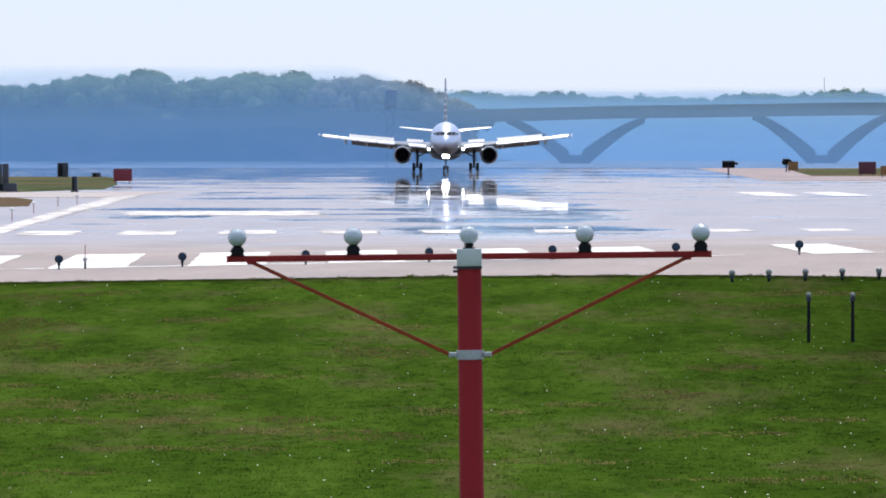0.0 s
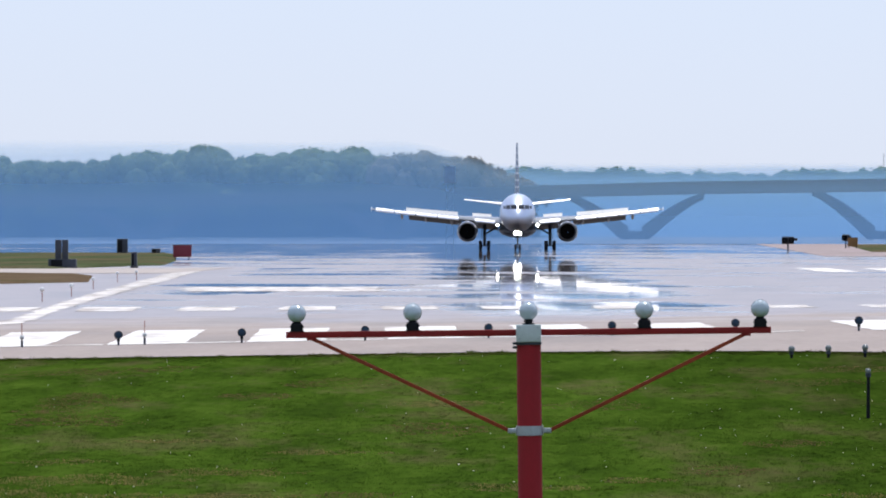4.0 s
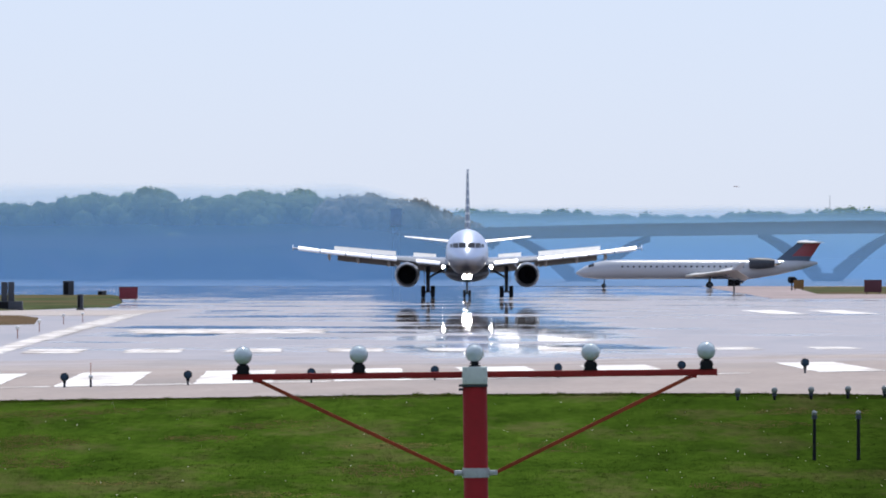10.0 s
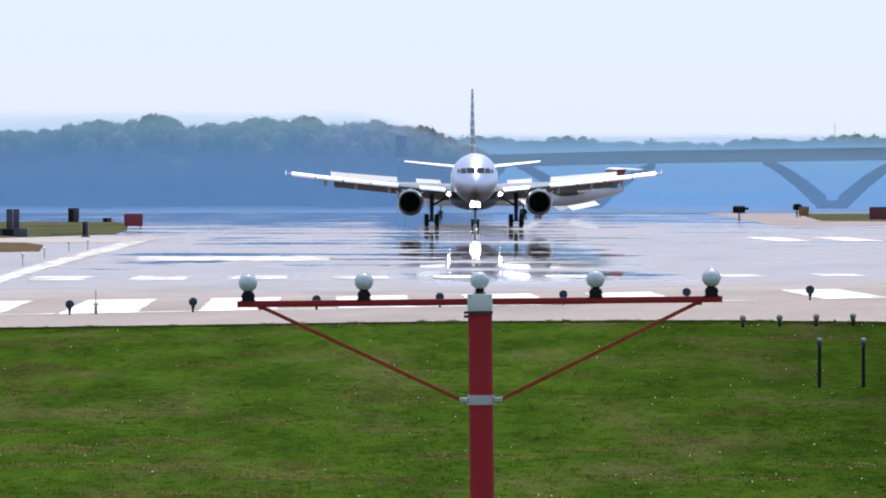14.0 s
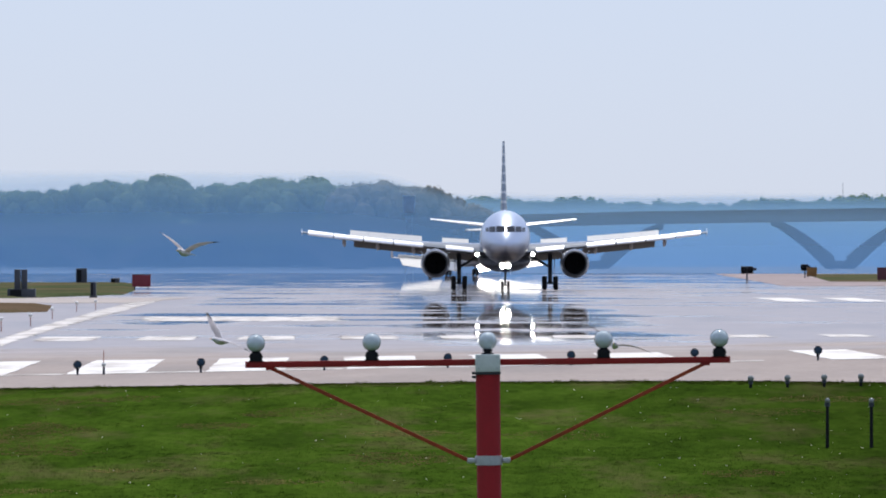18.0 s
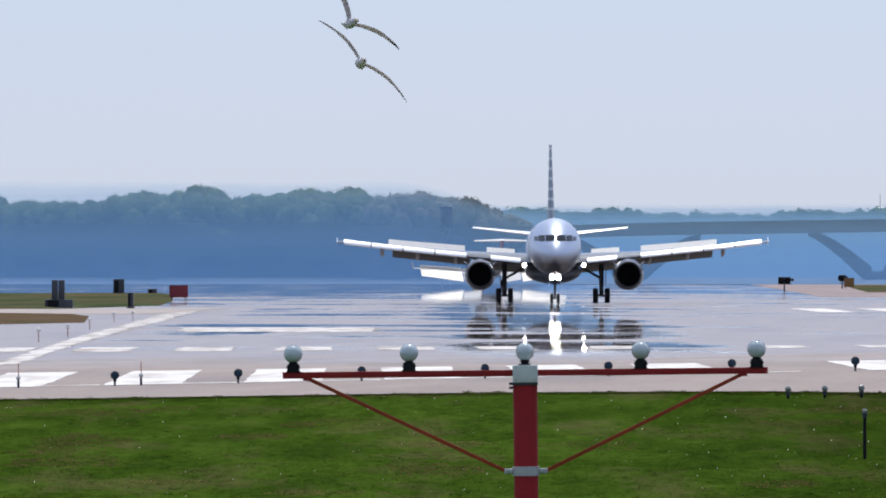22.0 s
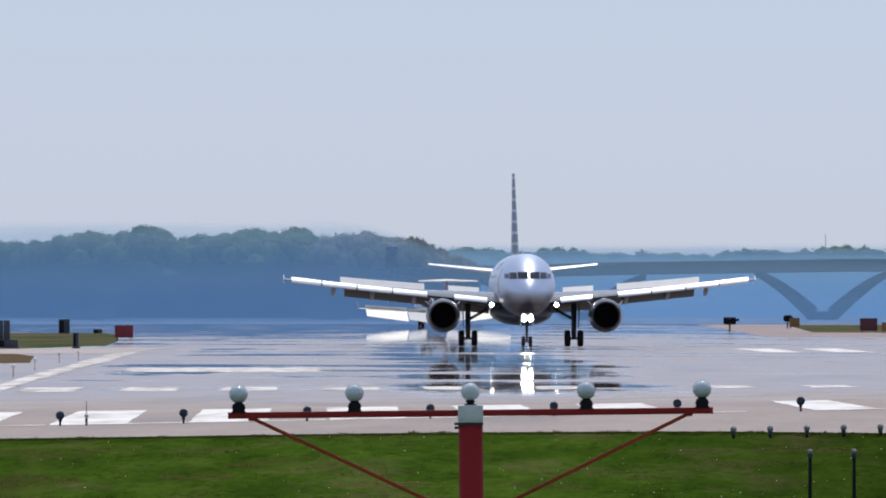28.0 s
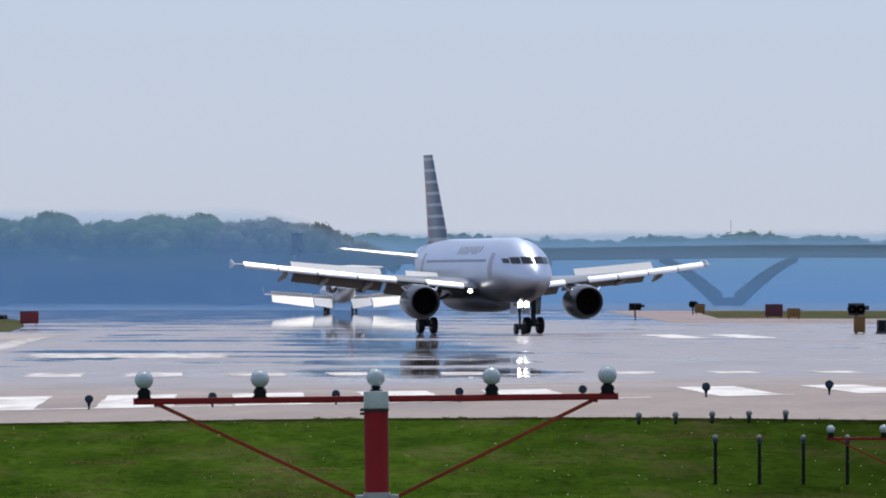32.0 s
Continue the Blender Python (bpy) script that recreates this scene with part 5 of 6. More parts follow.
    bm = loft(bmesh.new(), [ring(8.6, 0.05, 0.05, 6.2, 12), ring(10.2, 0.25, 0.5, 6.15, 12), ring(13, 0.3, 0.8, 5.9, 12)])
    part("fin_root", bm, M_TAILRED, p, "red painted fin root")
    part("antenna", slab(bmesh.new(), ((0, -4.0, 6.3), (0, -3.5, 6.3), (0, -3.35, 6.75), (0, -3.6, 6.75)), 0.04), M_SILVER, p)
    part("beacon", ball(bmesh.new(), 0, -1.0, 6.38, 0.12, 12, 8), M_TAILRED, p, "red beacon")
    return p


# ---------------------------------------------------------------- the regional jet behind it
def regional_jet():
    p = thing("regional_jet", pose(30, 1250, 0), "white rear-engined regional jet with a dark red tail taxiing behind", "airplane")
    fus = [(-17.5, 0.03, 0.03, 2.15), (-17.2, 0.30, 0.30, 2.18), (-16.3, 0.75, 0.75, 2.30), (-15, 1.10, 1.12, 2.48), (-13.4, 1.32, 1.34, 2.62), (-11.5, 1.36, 1.38, 2.68),
           (7.5, 1.36, 1.38, 2.68), (11, 1.1, 1.1, 2.95), (15, 0.55, 0.6, 3.35), (17, 0.12, 0.15, 3.6)]
    part("fuselage", loft(bmesh.new(), [ring(*s, n=28) for s in fus]), M_CRJ, p, "glossy white fuselage")
    for s in (-1, 1):
        q = (35, 80) if s > 0 else (100, 145)
        part("cockpit_pane", skin_patch(fus, -15.7, -14.9, q[0], q[1], 2, 4, 0.02), M_PANE, p, "dark cockpit window")
        for k in range(22):
            bm = skin_patch(fus, -11 + k * 0.82, -10.75 + k * 0.82, 12 if s > 0 else 158, 22 if s > 0 else 168, 1, 2, 0.015)
            part("cabin_window", bm, M_PANE, p)
        bm = loft(bmesh.new(), [mirrored(airfoil(x, le, te, z, th), s) for x, le, te, z, th in ((0.9, -2.0, 3.6, 1.75, 0.13), (4.2, 0.2, 3.9, 2.0, 0.11), (11.6, 4.4, 5.7, 2.6, 0.10))])
        wing = part("wing", bm, M_CRJW, p, "white swept wing")
        for x0, x1, y0, y1, z0, z1 in ((1.4, 4.2, 3.55, 3.85, 1.85, 2.02), (4.35, 10.6, 3.9, 5.3, 2.03, 2.53)):
            part("flap", slab(bmesh.new(), ((s * x0, y0, z0), (s * x1, y1, z1), (s * x1, y1 + 1.6, z1 - 1.05), (s * x0, y0 + 2.1, z0 - 1.37)), 0.05), M_FLAP if x0 > 4 else M_CRJ, wing, "lowered white flap")
            part("spoiler", slab(bmesh.new(), ((s * x0, y0 - 1.2, z0 + 0.16), (s * x1, y1 - 0.9, z1 + 0.12), (s * x1, y1 - 0.55, z1 + 0.50), (s * x0, y0 - 0.8, z0 + 0.62)), 0.03), M_CRJW, wing, "raised white spoiler")
        bm = slab(bmesh.new(), ((s * 11.6, 4.4, 2.6), (s * 11.6, 5.7, 2.6), (s * 12.0, 6.3, 3.6), (s * 12.0, 5.8, 3.6)), 0.06)
        part("winglet", bm, M_CRJ, p)
        m = Matrix.Translation((s * 2.15, 7.2, 3.55))
        bm = bmesh.new()
        lathe(bm, [(0.05, 0.62), (0.0, 0.68), (0.15, 0.76), (1.2, 0.82), (2.6, 0.74), (3.6, 0.58), (3.6, 0.5), (0.6, 0.55), (0.6, 0.02)], m, 24)
        eng = part("engine_nacelle", bm, M_DARK, p, "dark engine nacelle beside the tail")
        bm = bmesh.new()
        lathe(bm, [(3.2, 0.45), (4.1, 0.34), (4.5, 0.05)], m, 16)
        part("exhaust_cone", bm, M_METAL, eng)
        part("pylon", box(bmesh.new(), s * 1.25, 9.0, 3.45, 1.0, 2.2, 0.25, 0.04), M_CRJ, p)
        bm = rod(bmesh.new(), (s * 2.05, 1.6, 0.45), (s * 2.0, 1.6, 1.8), 0.12)
        leg = part("main_gear", bm, M_STRUT, p)
        for q in (-0.27, 0.27):
            wheel(leg, s * 2.05 + q, 1.6, 0.46, 0.28)
        bm = loft(bmesh.new(), [mirrored(airfoil(x, le, te, z, 0.15), s) for x, le, te, z in ((0.0, 14.0, 17.2, 6.55), (4.25, 16.4, 17.9, 6.5))])
        part("tailplane", bm, M_CRJW, p, "white high tailplane")
    bm = rod(bmesh.new(), (0, -13.5, 0.35), (0, -13.4, 1.6), 0.09)
    leg = part("nose_gear", bm, M_STRUT, p)
    for q in (-0.18, 0.18):
        wheel(leg, q, -13.5, 0.33, 0.18)
    rings = []
    for u in (0, 0.33, 0.66, 1):
        z, le, te, th = 3.6 + 2.95 * u, 10.6 + 3.6 * u, 15.6 + 1.9 * u, 0.28 - 0.12 * u
        rings.append([(0, le, z), (th, le + (te - le) * 0.35, z), (0.02, te, z), (-0.02, te, z), (-th, le + (te - le) * 0.35, z)])
    bm = loft(bmesh.new(), rings)
    for f in bm.faces:
        c = f.calc_center_median()
        f.material_index = 1 if (c.y - 10.6 - (c.z - 3.6) * 1.22) > 1.2 and c.z > 4.2 else 0
    part("fin", bm, [M_NAVY, M_TAILRED], p, "navy fin with a red panel")
    return p


plane = airliner()
jet = regional_jet()


# ---------------------------------------------------------------- gulls
def gull():
    """A gull with spread wings, bill towards -y; each wing turns at its shoulder."""
    g = thing("gull", pose(0, 0, 0), "white gull with grey wings and black wing tips in flight", "bird", "gulls")
    body = [(-0.235, 0.012, 0.012, 0.012), (-0.215, 0.030, 0.030, 0.014), (-0.18, 0.037, 0.037, 0.014), (-0.14, 0.036, 0.036, 0.006), (-0.08, 0.055, 0.055, -0.002),
            (0.0, 0.062, 0.060, -0.006), (0.08, 0.050, 0.045, 0.0), (0.15, 0.030, 0.024, 0.006), (0.2, 0.02, 0.010, 0.010)]
    part("body", loft(bmesh.new(), [ring(*s, n=14) for s in body]), M_GULLW, g, "white feathered body")
    bm = rod(bmesh.new(), (0, -0.23, 0.010), (0, -0.285, 0.000), 0.010, 0.003, 8)
    part("bill", bm, M_BEAK, g, "yellow bill")
    for s in (-1, 1):
        part("eye", ball(bmesh.new(), s * 0.030, -0.205, 0.022, 0.006, 8, 6), M_GULLB, g)
    bm = bmesh.new()
    loft(bm, [[(-0.022, 0.17, 0.010), (0.022, 0.17, 0.010), (0.022, 0.17, 0.018), (-0.022, 0.17, 0.018)],
              [(-0.055, 0.31, 0.006), (0.055, 0.31, 0.006), (0.055, 0.31, 0.012), (-0.055, 0.31, 0.012)]])
    part("tail", bm, M_GULLW, g, "white fanned tail", smooth=False)
    for s in (-1, 1):
        # span, leading edge, trailing edge, height, thickness: an arched wing drawn back at the hand
        S = [(0.0, -0.075, 0.085, 0.0, 0.10), (0.10, -0.105, 0.075, 0.026, 0.09), (0.22, -0.125, 0.065, 0.042, 0.07), (0.31, -0.118, 0.062, 0.046, 0.06), (0.375, -0.090, 0.066, 0.042, 0.06)]
        T = [(0.375, -0.090, 0.066, 0.042, 0.06), (0.45, -0.056, 0.074, 0.033, 0.06), (0.53, -0.012, 0.084, 0.018, 0.06), (0.60, 0.035, 0.095, 0.002, 0.06), (0.635, 0.085, 0.108, -0.008, 0.06)]
        w = part("wing", loft(bmesh.new(), [mirrored(airfoil(x, a, b, z, th, n=5), s) for x, a, b, z, th in S]), M_GULLG, g, "grey wing")
        bm = loft(bmesh.new(), [mirrored(airfoil(x, a, b, z, th, n=5), s) for x, a, b, z, th in T])
        for f in bm.faces:
            c = f.calc_center_median()
            f.material_index = 1 if abs(c.x) > 0.53 or (abs(c.x) > 0.45 and c.y > 0.03) else 0
        part("wing_tip", bm, [M_GULLG, M_GULLB], w, "grey hand wing with a black tip")
        bm = bmesh.new()
        loft(bm, [mirrored([(x, b - 0.015, z + 0.002), (x, b + 0.012, z), (x, b + 0.012, z - 0.003), (x, b - 0.015, z - 0.004)], s) for x, a, b, z, th in S])
        part("trailing_feathers", bm, M_GULLW, w, "white trailing feathers")
    return g


first_gull = gull()
gulls = [first_gull] + [copy_thing(first_gull, pose(0, 0, 0)) for _ in range(11)]


# ---------------------------------------------------------------- what moves
# seconds, place, heading, bank and lift of the wings (degrees) of each gull
FLIGHTS = (
    (
        (0.0, 23.60, 200, 2.44, 60, 0, 5),
        (15.5, 17.33, 190, 0.83, -60, 0, 5),
        (16.6, 8.00, 175, 0.95, -40, 10, 20),
        (17.2, 4.19, 160, 1.41, 20, 15, -10),
        (17.5, 4.73, 150, 2.03, 50, 20, -15),
        (17.7, 6.13, 145, 2.63, 60, 25, 10),
        (17.9, 7.66, 140, 3.19, 60, 10, 20),
        (19.0, 16.36, 140, 4.23, 60, 0, 5),
        (32.0, 20.72, 140, 4.85, 60, 0, 5),
    ),
    (
        (0.0, 24.89, 200, -0.14, -60, 0, 5),
        (16.0, 18.53, 190, 0.68, -60, 0, 10),
        (17.0, 7.41, 175, 0.79, -50, 0, -15),
        (17.5, 5.50, 165, 0.92, -40, 5, 20),
        (17.7, 4.34, 160, 0.94, -35, 10, -15),
        (17.9, 3.25, 155, 1.09, -20, 18, 10),
        (18.1, 2.50, 150, 1.59, 0, 25, 5),
        (18.3, 2.18, 145, 2.03, 10, 20, -15),
        (18.5, 1.49, 140, 2.28, 0, 5, 15),
        (18.7, 1.34, 135, 2.69, -5, -10, 5),
        (19.0, 0.97, 130, 2.90, -10, -18, 0),
        (19.3, 0.48, 130, 3.48, -20, -20, -15),
        (19.5, -0.29, 130, 4.14, -25, -30, 10),
        (19.7, -1.03, 132, 4.68, -35, -32, -10),
        (20.0, -2.74, 138, 5.25, -50, -35, -24),
        (20.3, -4.73, 145, 5.59, -60, -15, -15),
        (20.5, -6.26, 150, 5.67, -70, 0, 10),
        (20.7, -7.95, 155, 5.70, -75, 0, 20),
        (21.0, -11.10, 160, 5.71, -75, 0, 0),
        (23.0, -27.03, 180, 7.82, -70, 0, 5),
        (32.0, -40.08, 200, 8.27, -70, 0, 5),
    ),
    (
        (0.0, 17.85, 160, -1.60, -60, 0, 5),
        (16.0, 12.51, 160, 0.82, -60, 0, 0),
        (17.2, -0.34, 155, 1.46, -60, 0, 15),
        (17.5, -1.84, 150, 1.68, -60, 5, 20),
        (17.7, -2.96, 150, 2.24, -60, 5, -10),
        (17.9, -4.28, 150, 2.55, -38, 5, -20),
        (18.0, -4.61, 150, 2.93, -30, 8, 24),
        (18.1, -5.17, 150, 3.30, -38, 0, 15),
        (18.3, -5.95, 148, 3.77, -55, 0, 10),
        (18.5, -6.85, 145, 4.08, -55, 5, -20),
        (18.7, -7.87, 145, 4.73, -60, 5, 10),
        (19.2, -11.49, 150, 5.79, -60, 0, 5),
        (22.0, -31.48, 170, 6.96, -60, 0, 5),
        (32.0, -43.95, 200, 8.27, -60, 0, 5),
    ),
    (
        (0.0, 14.16, 120, -1.25, -70, 0, 5),
        (14.3, 9.18, 112, -0.16, -70, 0, 5),
        (14.8, 5.08, 110, 0.03, -65, 10, 10),
        (14.9, 4.56, 110, 0.18, -65, 10, 35),
        (15.0, 4.06, 110, 0.09, -65, 15, -30),
        (15.1, 3.60, 110, 0.38, -65, 15, 10),
        (15.2, 2.96, 110, 0.49, -60, 20, 38),
        (15.3, 2.46, 111, 0.47, -60, 15, -28),
        (15.4, 2.12, 112, 0.67, -55, 15, 35),
        (15.5, 1.69, 113, 0.50, -45, 20, 5),
        (16.2, -0.24, 125, 0.49, -50, 10, 20),
        (17.0, -1.30, 140, 0.44, -50, 15, -10),
        (17.5, -1.81, 148, 0.43, -45, 30, 5),
        (17.7, -2.96, 150, 1.03, -45, 30, 20),
        (17.9, -3.89, 150, 1.36, -45, 32, 15),
        (18.1, -4.07, 148, 1.56, -45, 30, 15),
        (18.3, -4.62, 145, 2.25, -40, 10, 10),
        (18.5, -4.34, 140, 3.02, -25, 15, 18),
        (18.7, -4.21, 135, 3.51, -10, 25, -15),
        (19.0, -3.03, 125, 4.14, 22, 33, -22),
        (19.1, -2.49, 124, 4.48, 10, 30, 15),
        (19.3, -1.43, 122, 4.53, 15, 25, -25),
        (19.5, -0.24, 120, 4.70, 20, 35, 15),
        (19.7, 1.08, 118, 4.58, 30, 20, 10),
        (19.9, 2.73, 116, 4.15, 35, 15, -20),
        (20.0, 3.61, 115, 4.07, 38, 12, 30),
        (20.1, 4.46, 115, 3.94, 40, 10, 20),
        (20.3, 5.39, 115, 4.37, 45, 10, -10),
        (20.5, 6.46, 115, 4.72, 50, 10, 10),
        (21.5, 12.77, 120, 5.70, 60, 0, 5),
        (32.0, 23.17, 150, 7.89, 60, 0, 5),
    ),
    (
        (0.0, 18.67, 150, 3.52, -60, 0, 5),
        (17.5, 12.68, 140, 2.54, -50, 0, 10),
        (18.5, 6.94, 130, 3.02, -40, 10, -10),
        (18.7, 5.61, 128, 3.24, -30, 15, 30),
        (18.9, 4.42, 126, 3.58, -36, 25, 15),
        (19.0, 3.85, 124, 3.59, -42, 30, 28),
        (19.1, 3.37, 120, 3.68, -25, 25, -30),
        (19.3, 2.69, 112, 4.08, 0, 35, 32),
        (19.5, 2.26, 105, 4.28, 5, 15, -15),
        (19.7, 2.05, 98, 4.26, 5, 25, -8),
        (19.9, 1.84, 92, 4.38, 5, 30, 5),
        (20.0, 1.85, 89, 4.36, 5, 21, -22),
        (20.1, 1.92, 88, 4.45, 8, 20, -15),
        (20.3, 2.22, 87, 4.45, 10, 22, -12),
        (20.5, 2.58, 87, 4.49, 12, 25, 25),
        (20.7, 3.14, 87, 4.48, 15, 10, -15),
        (20.9, 3.82, 87, 4.41, 18, 5, -12),
        (21.0, 4.29, 87, 4.46, 20, 8, -15),
        (21.5, 6.53, 88, 4.66, 30, 0, 5),
        (23.0, 12.09, 95, 5.79, 40, 0, 5),
        (32.0, 18.53, 120, 6.89, 40, 0, 5),
    ),
    (
        (0.0, 20.60, 150, 2.55, -60, 0, 5),
        (18.8, 10.93, 140, 2.86, -40, 0, 10),
        (19.5, 6.00, 132, 3.25, -20, 15, 25),
        (19.7, 5.54, 131, 3.07, -10, 20, 10),
        (19.9, 5.49, 130, 3.56, 0, 25, 5),
        (20.0, 5.64, 130, 3.73, 5, 34, -9),
        (20.1, 5.79, 130, 3.88, 10, 30, 10),
        (20.3, 6.50, 130, 4.19, 30, 15, 0),
        (21.0, 11.71, 132, 5.13, 50, 0, 5),
        (32.0, 23.17, 150, 6.93, 50, 0, 5),
    ),
    (
        (0.0, 21.57, 150, 1.58, -60, 0, 5),
        (18.9, 11.38, 140, 1.87, -45, 0, 10),
        (19.5, 6.00, 132, 2.54, -35, 5, 20),
        (19.7, 5.15, 131, 2.91, -35, 5, -15),
        (19.9, 4.00, 130, 3.12, -30, 5, -10),
        (20.0, 3.50, 129, 3.20, -30, 5, 18),
        (20.1, 3.04, 128, 3.29, -30, 0, 10),
        (20.3, 1.98, 127, 3.57, -30, -5, -10),
        (20.5, 0.52, 126, 3.47, -35, -5, -20),
        (20.7, -0.56, 126, 3.93, -30, 0, 15),
        (20.9, -1.53, 126, 4.28, -20, 20, 15),
        (21.0, -1.94, 125, 4.31, -10, 30, 15),
        (21.1, -2.27, 122, 4.40, -5, 20, -25),
        (21.3, -2.48, 116, 4.75, 0, 35, -5),
        (21.5, -2.73, 110, 5.19, 0, 40, 28),
        (21.7, -2.31, 106, 5.49, 5, 35, -12),
        (21.9, -1.97, 104, 5.67, 8, 40, -15),
        (22.0, -1.65, 103, 5.74, 10, 45, 18),
        (22.1, -1.10, 103, 5.79, 15, 30, 15),
        (22.3, -0.06, 103, 5.88, 20, 20, 20),
        (22.5, 1.41, 104, 5.89, 30, 45, -30),
        (22.7, 3.26, 105, 5.94, 40, 35, -5),
        (22.9, 5.39, 106, 5.90, 50, 20, 10),
        (24.0, 12.94, 110, 6.83, 60, 0, 5),
        (32.0, 21.76, 130, 7.22, 60, 0, 5),
    ),
    (
        (0.0, 23.29, 155, 1.34, -60, 0, 5),
        (19.0, 12.01, 142, 1.86, -45, 0, 10),
        (19.7, 6.18, 135, 2.89, -35, 0, 10),
        (20.0, 3.84, 133, 3.16, -35, 0, 15),
        (20.3, 2.45, 131, 3.45, -30, -5, 15),
        (20.5, 1.55, 130, 4.05, -30, -8, 28),
        (20.7, 0.45, 130, 4.13, -35, 0, -10),
        (20.9, -0.22, 130, 4.45, -35, 5, 5),
        (21.0, -0.58, 128, 4.59, -35, 7, -18),
        (21.1, -0.80, 125, 4.75, -20, 20, 28),
        (21.3, -1.25, 115, 4.90, -10, 15, -8),
        (21.5, -1.59, 106, 4.88, 0, 20, -25),
        (21.7, -1.64, 101, 5.06, 0, 40, 15),
        (21.9, -1.54, 98, 5.12, 0, 42, 10),
        (22.0, -1.44, 97, 5.13, 0, 43, 2),
        (22.1, -1.17, 97, 5.22, 5, 40, -10),
        (22.3, -0.56, 98, 5.28, 10, 35, -12),
        (22.5, 0.62, 99, 5.31, 20, 25, 20),
        (22.7, 2.03, 100, 5.34, 25, 30, 30),
        (22.9, 3.82, 101, 5.25, 30, 32, -25),
        (23.0, 4.76, 102, 5.28, 35, 35, 25),
        (23.2, 6.49, 103, 5.29, 40, 20, 10),
        (24.0, 13.65, 110, 6.12, 50, 0, 5),
        (32.0, 21.76, 130, 6.39, 50, 0, 5),
    ),
    (
        (0.0, -27.43, 130, 4.27, 40, 0, 5),
        (21.5, -13.84, 110, 5.32, 35, 0, 5),
        (22.3, -6.37, 98, 5.10, 25, 5, 10),
        (22.5, -5.08, 96, 5.11, 15, 5, 5),
        (22.7, -4.75, 95, 4.93, 5, 5, -10),
        (22.9, -4.34, 94, 5.01, 0, 0, -5),
        (23.0, -4.13, 94, 5.11, 0, 3, -24),
        (23.1, -3.91, 94, 5.21, 5, 3, -18),
        (23.3, -3.23, 93, 5.28, 12, 10, -8),
        (23.5, -2.60, 93, 5.54, 15, 15, 18),
        (23.7, -1.78, 92, 5.62, 20, 28, -15),
        (24.0, -0.24, 92, 5.95, 25, 30, -8),
        (24.2, 1.30, 92, 6.12, 30, 25, -5),
        (24.5, 3.82, 93, 6.66, 35, 20, 5),
        (25.5, 11.90, 100, 8.53, 45, 0, 5),
        (32.0, 20.08, 120, 10.76, 45, 0, 5),
    ),
    (
        (0.0, -32.25, 140, 3.48, 50, 0, 5),
        (22.5, -16.52, 125, 4.53, 50, 0, 5),
        (23.3, -6.08, 116, 4.76, 45, 20, 20),
        (23.5, -4.53, 114, 5.17, 45, 25, 15),
        (23.7, -2.46, 112, 5.19, 42, 25, -5),
        (24.0, 0.97, 110, 5.29, 40, 28, 3),
        (24.2, 3.30, 110, 5.49, 40, 22, 8),
        (24.4, 4.61, 110, 6.34, 42, 20, 10),
        (24.5, 4.81, 110, 6.87, 40, 25, -20),
        (24.8, 5.34, 110, 7.99, 45, 10, 5),
        (26.0, 14.21, 120, 11.19, 55, 0, 5),
        (32.0, 26.07, 150, 13.70, 55, 0, 5),
    ),
    (
        (0.0, 123.90, 1050, 10.74, -60, 0, 5),
        (8.0, 57.65, 1020, 11.57, -60, 0, 5),
        (8.8, 43.39, 1000, 10.93, -50, 10, 20),
        (9.0, 43.10, 1000, 10.82, -40, 20, -20),
        (9.2, 41.52, 1000, 10.79, -50, 20, 30),
        (9.4, 40.85, 1000, 10.51, -50, 10, -10),
        (9.6, 41.08, 1000, 11.85, -50, 10, 20),
        (9.8, 38.41, 1000, 11.98, -60, 5, -10),
        (10.5, 16.32, 1000, 19.40, -70, 0, 5),
        (11.5, -34.06, 1000, 57.20, -70, 0, 5),
        (32.0, -255.91, 1100, 124.80, -70, 0, 5),
    ),
    (
        (0.0, -364.94, 1500, 18.94, 70, 0, 5),
        (26.5, -192.00, 1500, 42.75, 70, 0, 5),
        (28.5, -40.35, 1500, 46.33, 70, 5, 15),
        (28.8, -14.03, 1500, 48.05, 70, 5, -10),
        (29.2, 23.59, 1500, 43.95, 70, 5, 15),
        (29.6, 63.33, 1500, 43.25, 70, 5, -10),
        (30.2, 132.10, 1500, 44.43, 70, 0, 10),
        (32.0, 289.74, 1500, 48.17, 70, 0, 5),
    ),
)


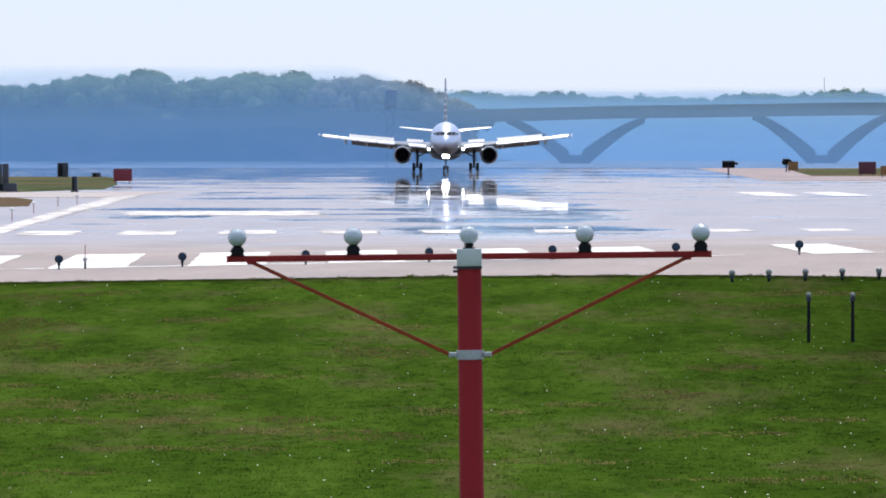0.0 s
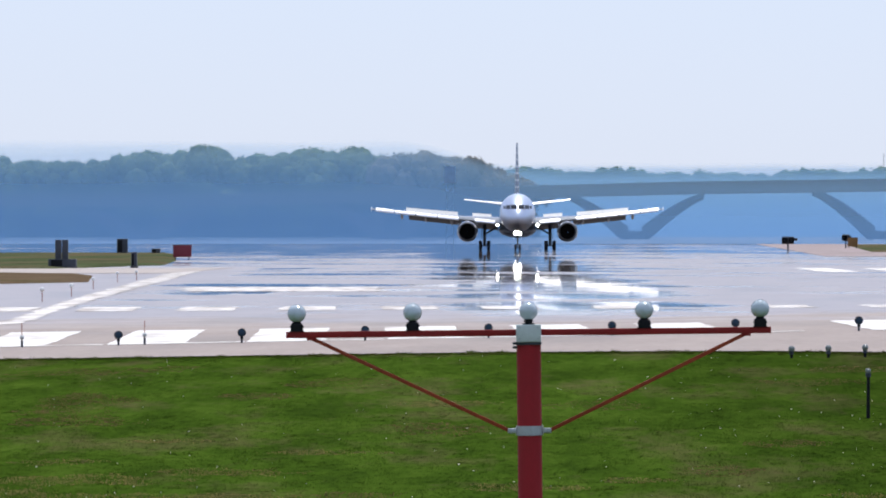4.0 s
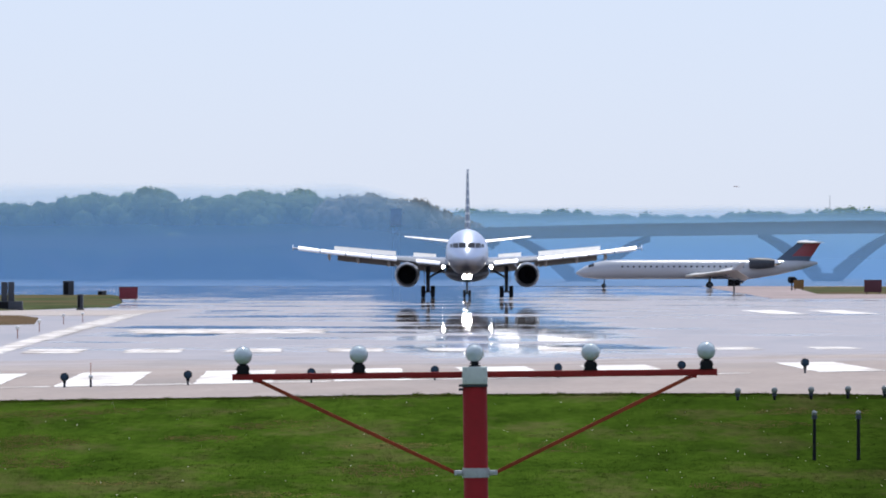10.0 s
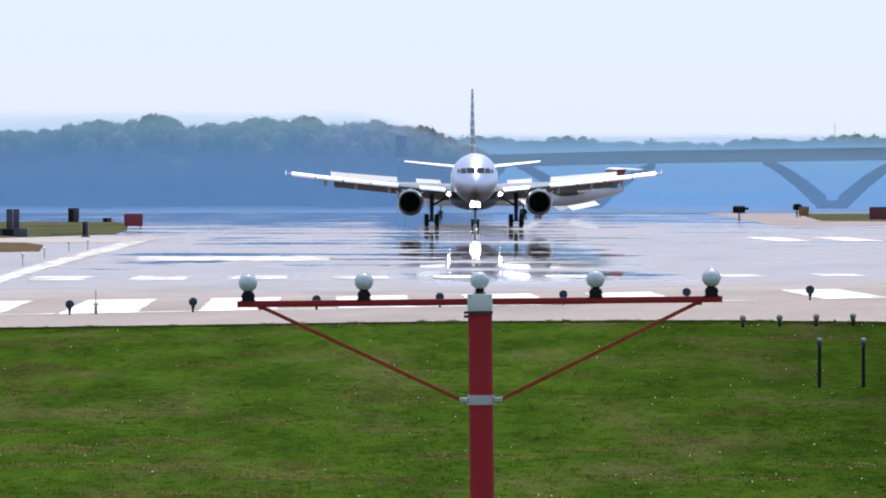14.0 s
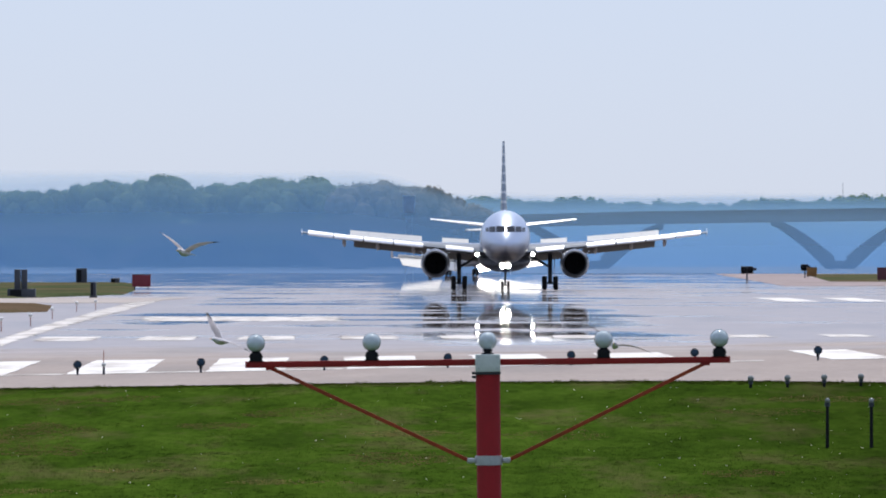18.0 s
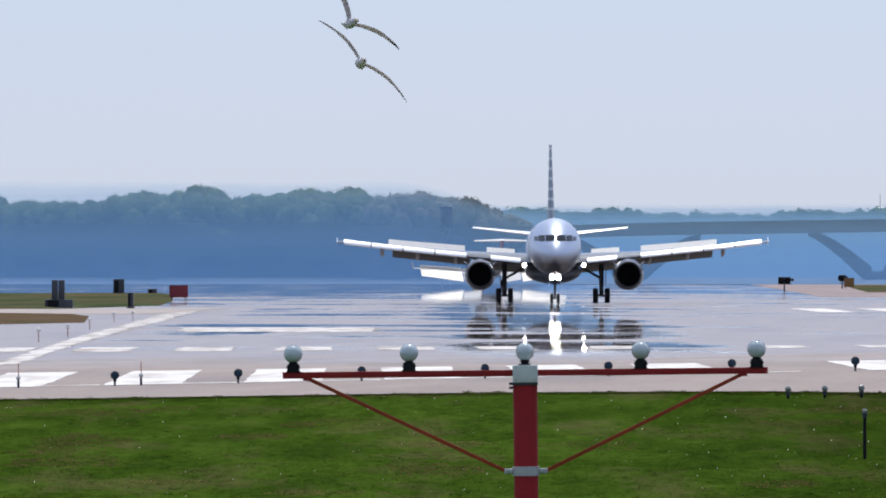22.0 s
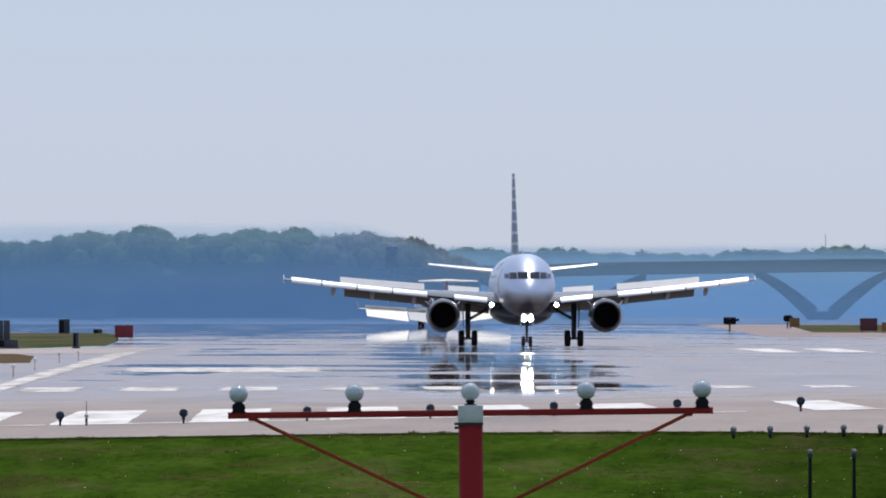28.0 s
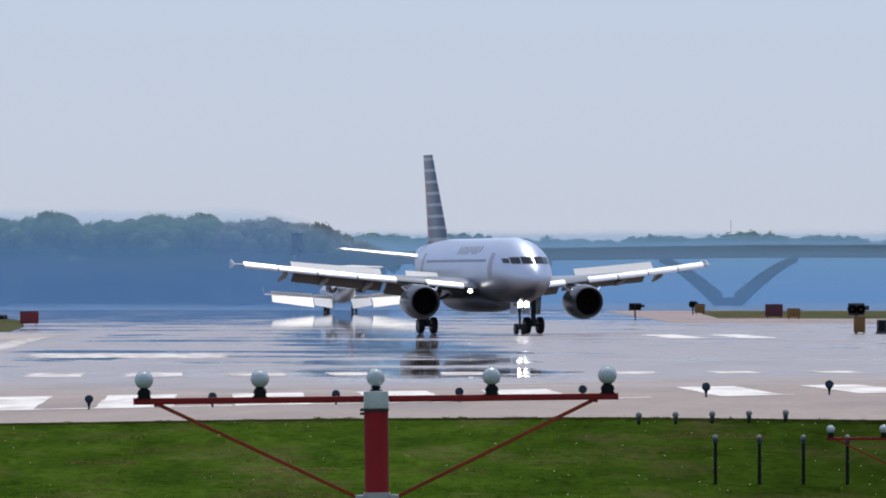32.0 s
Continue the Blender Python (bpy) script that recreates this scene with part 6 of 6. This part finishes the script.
def motions():
    walk(plane, [(t, pose(x, y, 0.02, 0, 0, yaw)) for t, x, y, yaw in (
        (0.0, 1.43, 1171.4, 0.0),
        (1.0, 1.70, 1134.1, 0.0),
        (2.0, 1.96, 1091.4, 0.0),
        (3.0, 2.36, 1051.2, 0.0),
        (5.5, 2.88, 964.0, 0.0),
        (7.0, 2.97, 912.4, -0.4),
        (8.0, 2.72, 884.2, -0.5),
        (9.0, 2.61, 867.1, -0.5),
        (10.0, 2.58, 847.9, -0.3),
        (11.0, 2.44, 827.8, 0.0),
        (13.0, 2.42, 800.9, 0.4),
        (15.0, 2.88, 773.3, 0.4),
        (18.0, 4.25, 730.3, 0.0),
        (20.0, 4.40, 708.9, 0.6),
        (21.0, 4.65, 698.0, 0.8),
        (22.0, 4.87, 686.4, 0.4),
        (24.0, 4.96, 665.6, 0.8),
        (26.0, 5.60, 649.2, 1.6),
        (28.5, 6.25, 622.3, 1.6),
        (29.3, 6.65, 616.2, 3.0),
        (30.0, 6.94, 611.4, 5.2),
        (31.0, 7.81, 607.9, 9.3),
        (31.5, 8.64, 606.7, 11.2),
        (32.0, 9.58, 605.5, 13.2),
    )])
    walk(jet, [(t, pose(x, y, 0.02, 0, 0, yaw)) for t, x, y, yaw in (
        (0, 116, 1250, -90), (5.5, 67, 1250, -90), (9, 43.5, 1250, -90), (11.5, 26.2, 1251, -94), (13, 16.0, 1253, -111), (14, 10.8, 1255, -121), (15, 5.0, 1257, -137), (17, 1.5, 1263, -156), (18.5, 0.3, 1270, -165),
        (20, -0.3, 1277, -170), (24, -0.4, 1280, -173), (32, -0.4, 1284, -173))])
    for bird, flight in zip(gulls, FLIGHTS):
        walk(bird, [(t, Matrix.Translation((x, y, z)) @ pose(0, 0, 0, 0, 0, yaw) @ pose(0, 0, 0, 0, bank, 0) @ pose(0, 0, 0, -9)) for t, x, y, z, yaw, bank, lift in flight])
        for wing in [c for c in bird.children if c.name.startswith("wing")]:
            s = 1 if wing.data.vertices[0].co.x + wing.data.vertices[-1].co.x > 0 else -1
            walk(wing, [(t, pose(s * 0.035, -0.01, 0.02, 0, -s * lift, 0)) for t, x, y, z, yaw, bank, lift in flight])
            wrist = Matrix.Translation((s * 0.375, 0, 0.042))
            for tip in [c for c in wing.children if c.name.startswith("wing_tip")]:
                walk(tip, [(t, wrist @ pose(0, 0, 0, 0, -s * 0.65 * max(-28, min(5, lift)), 0) @ wrist.inverted()) for t, x, y, z, yaw, bank, lift in flight])


motions()
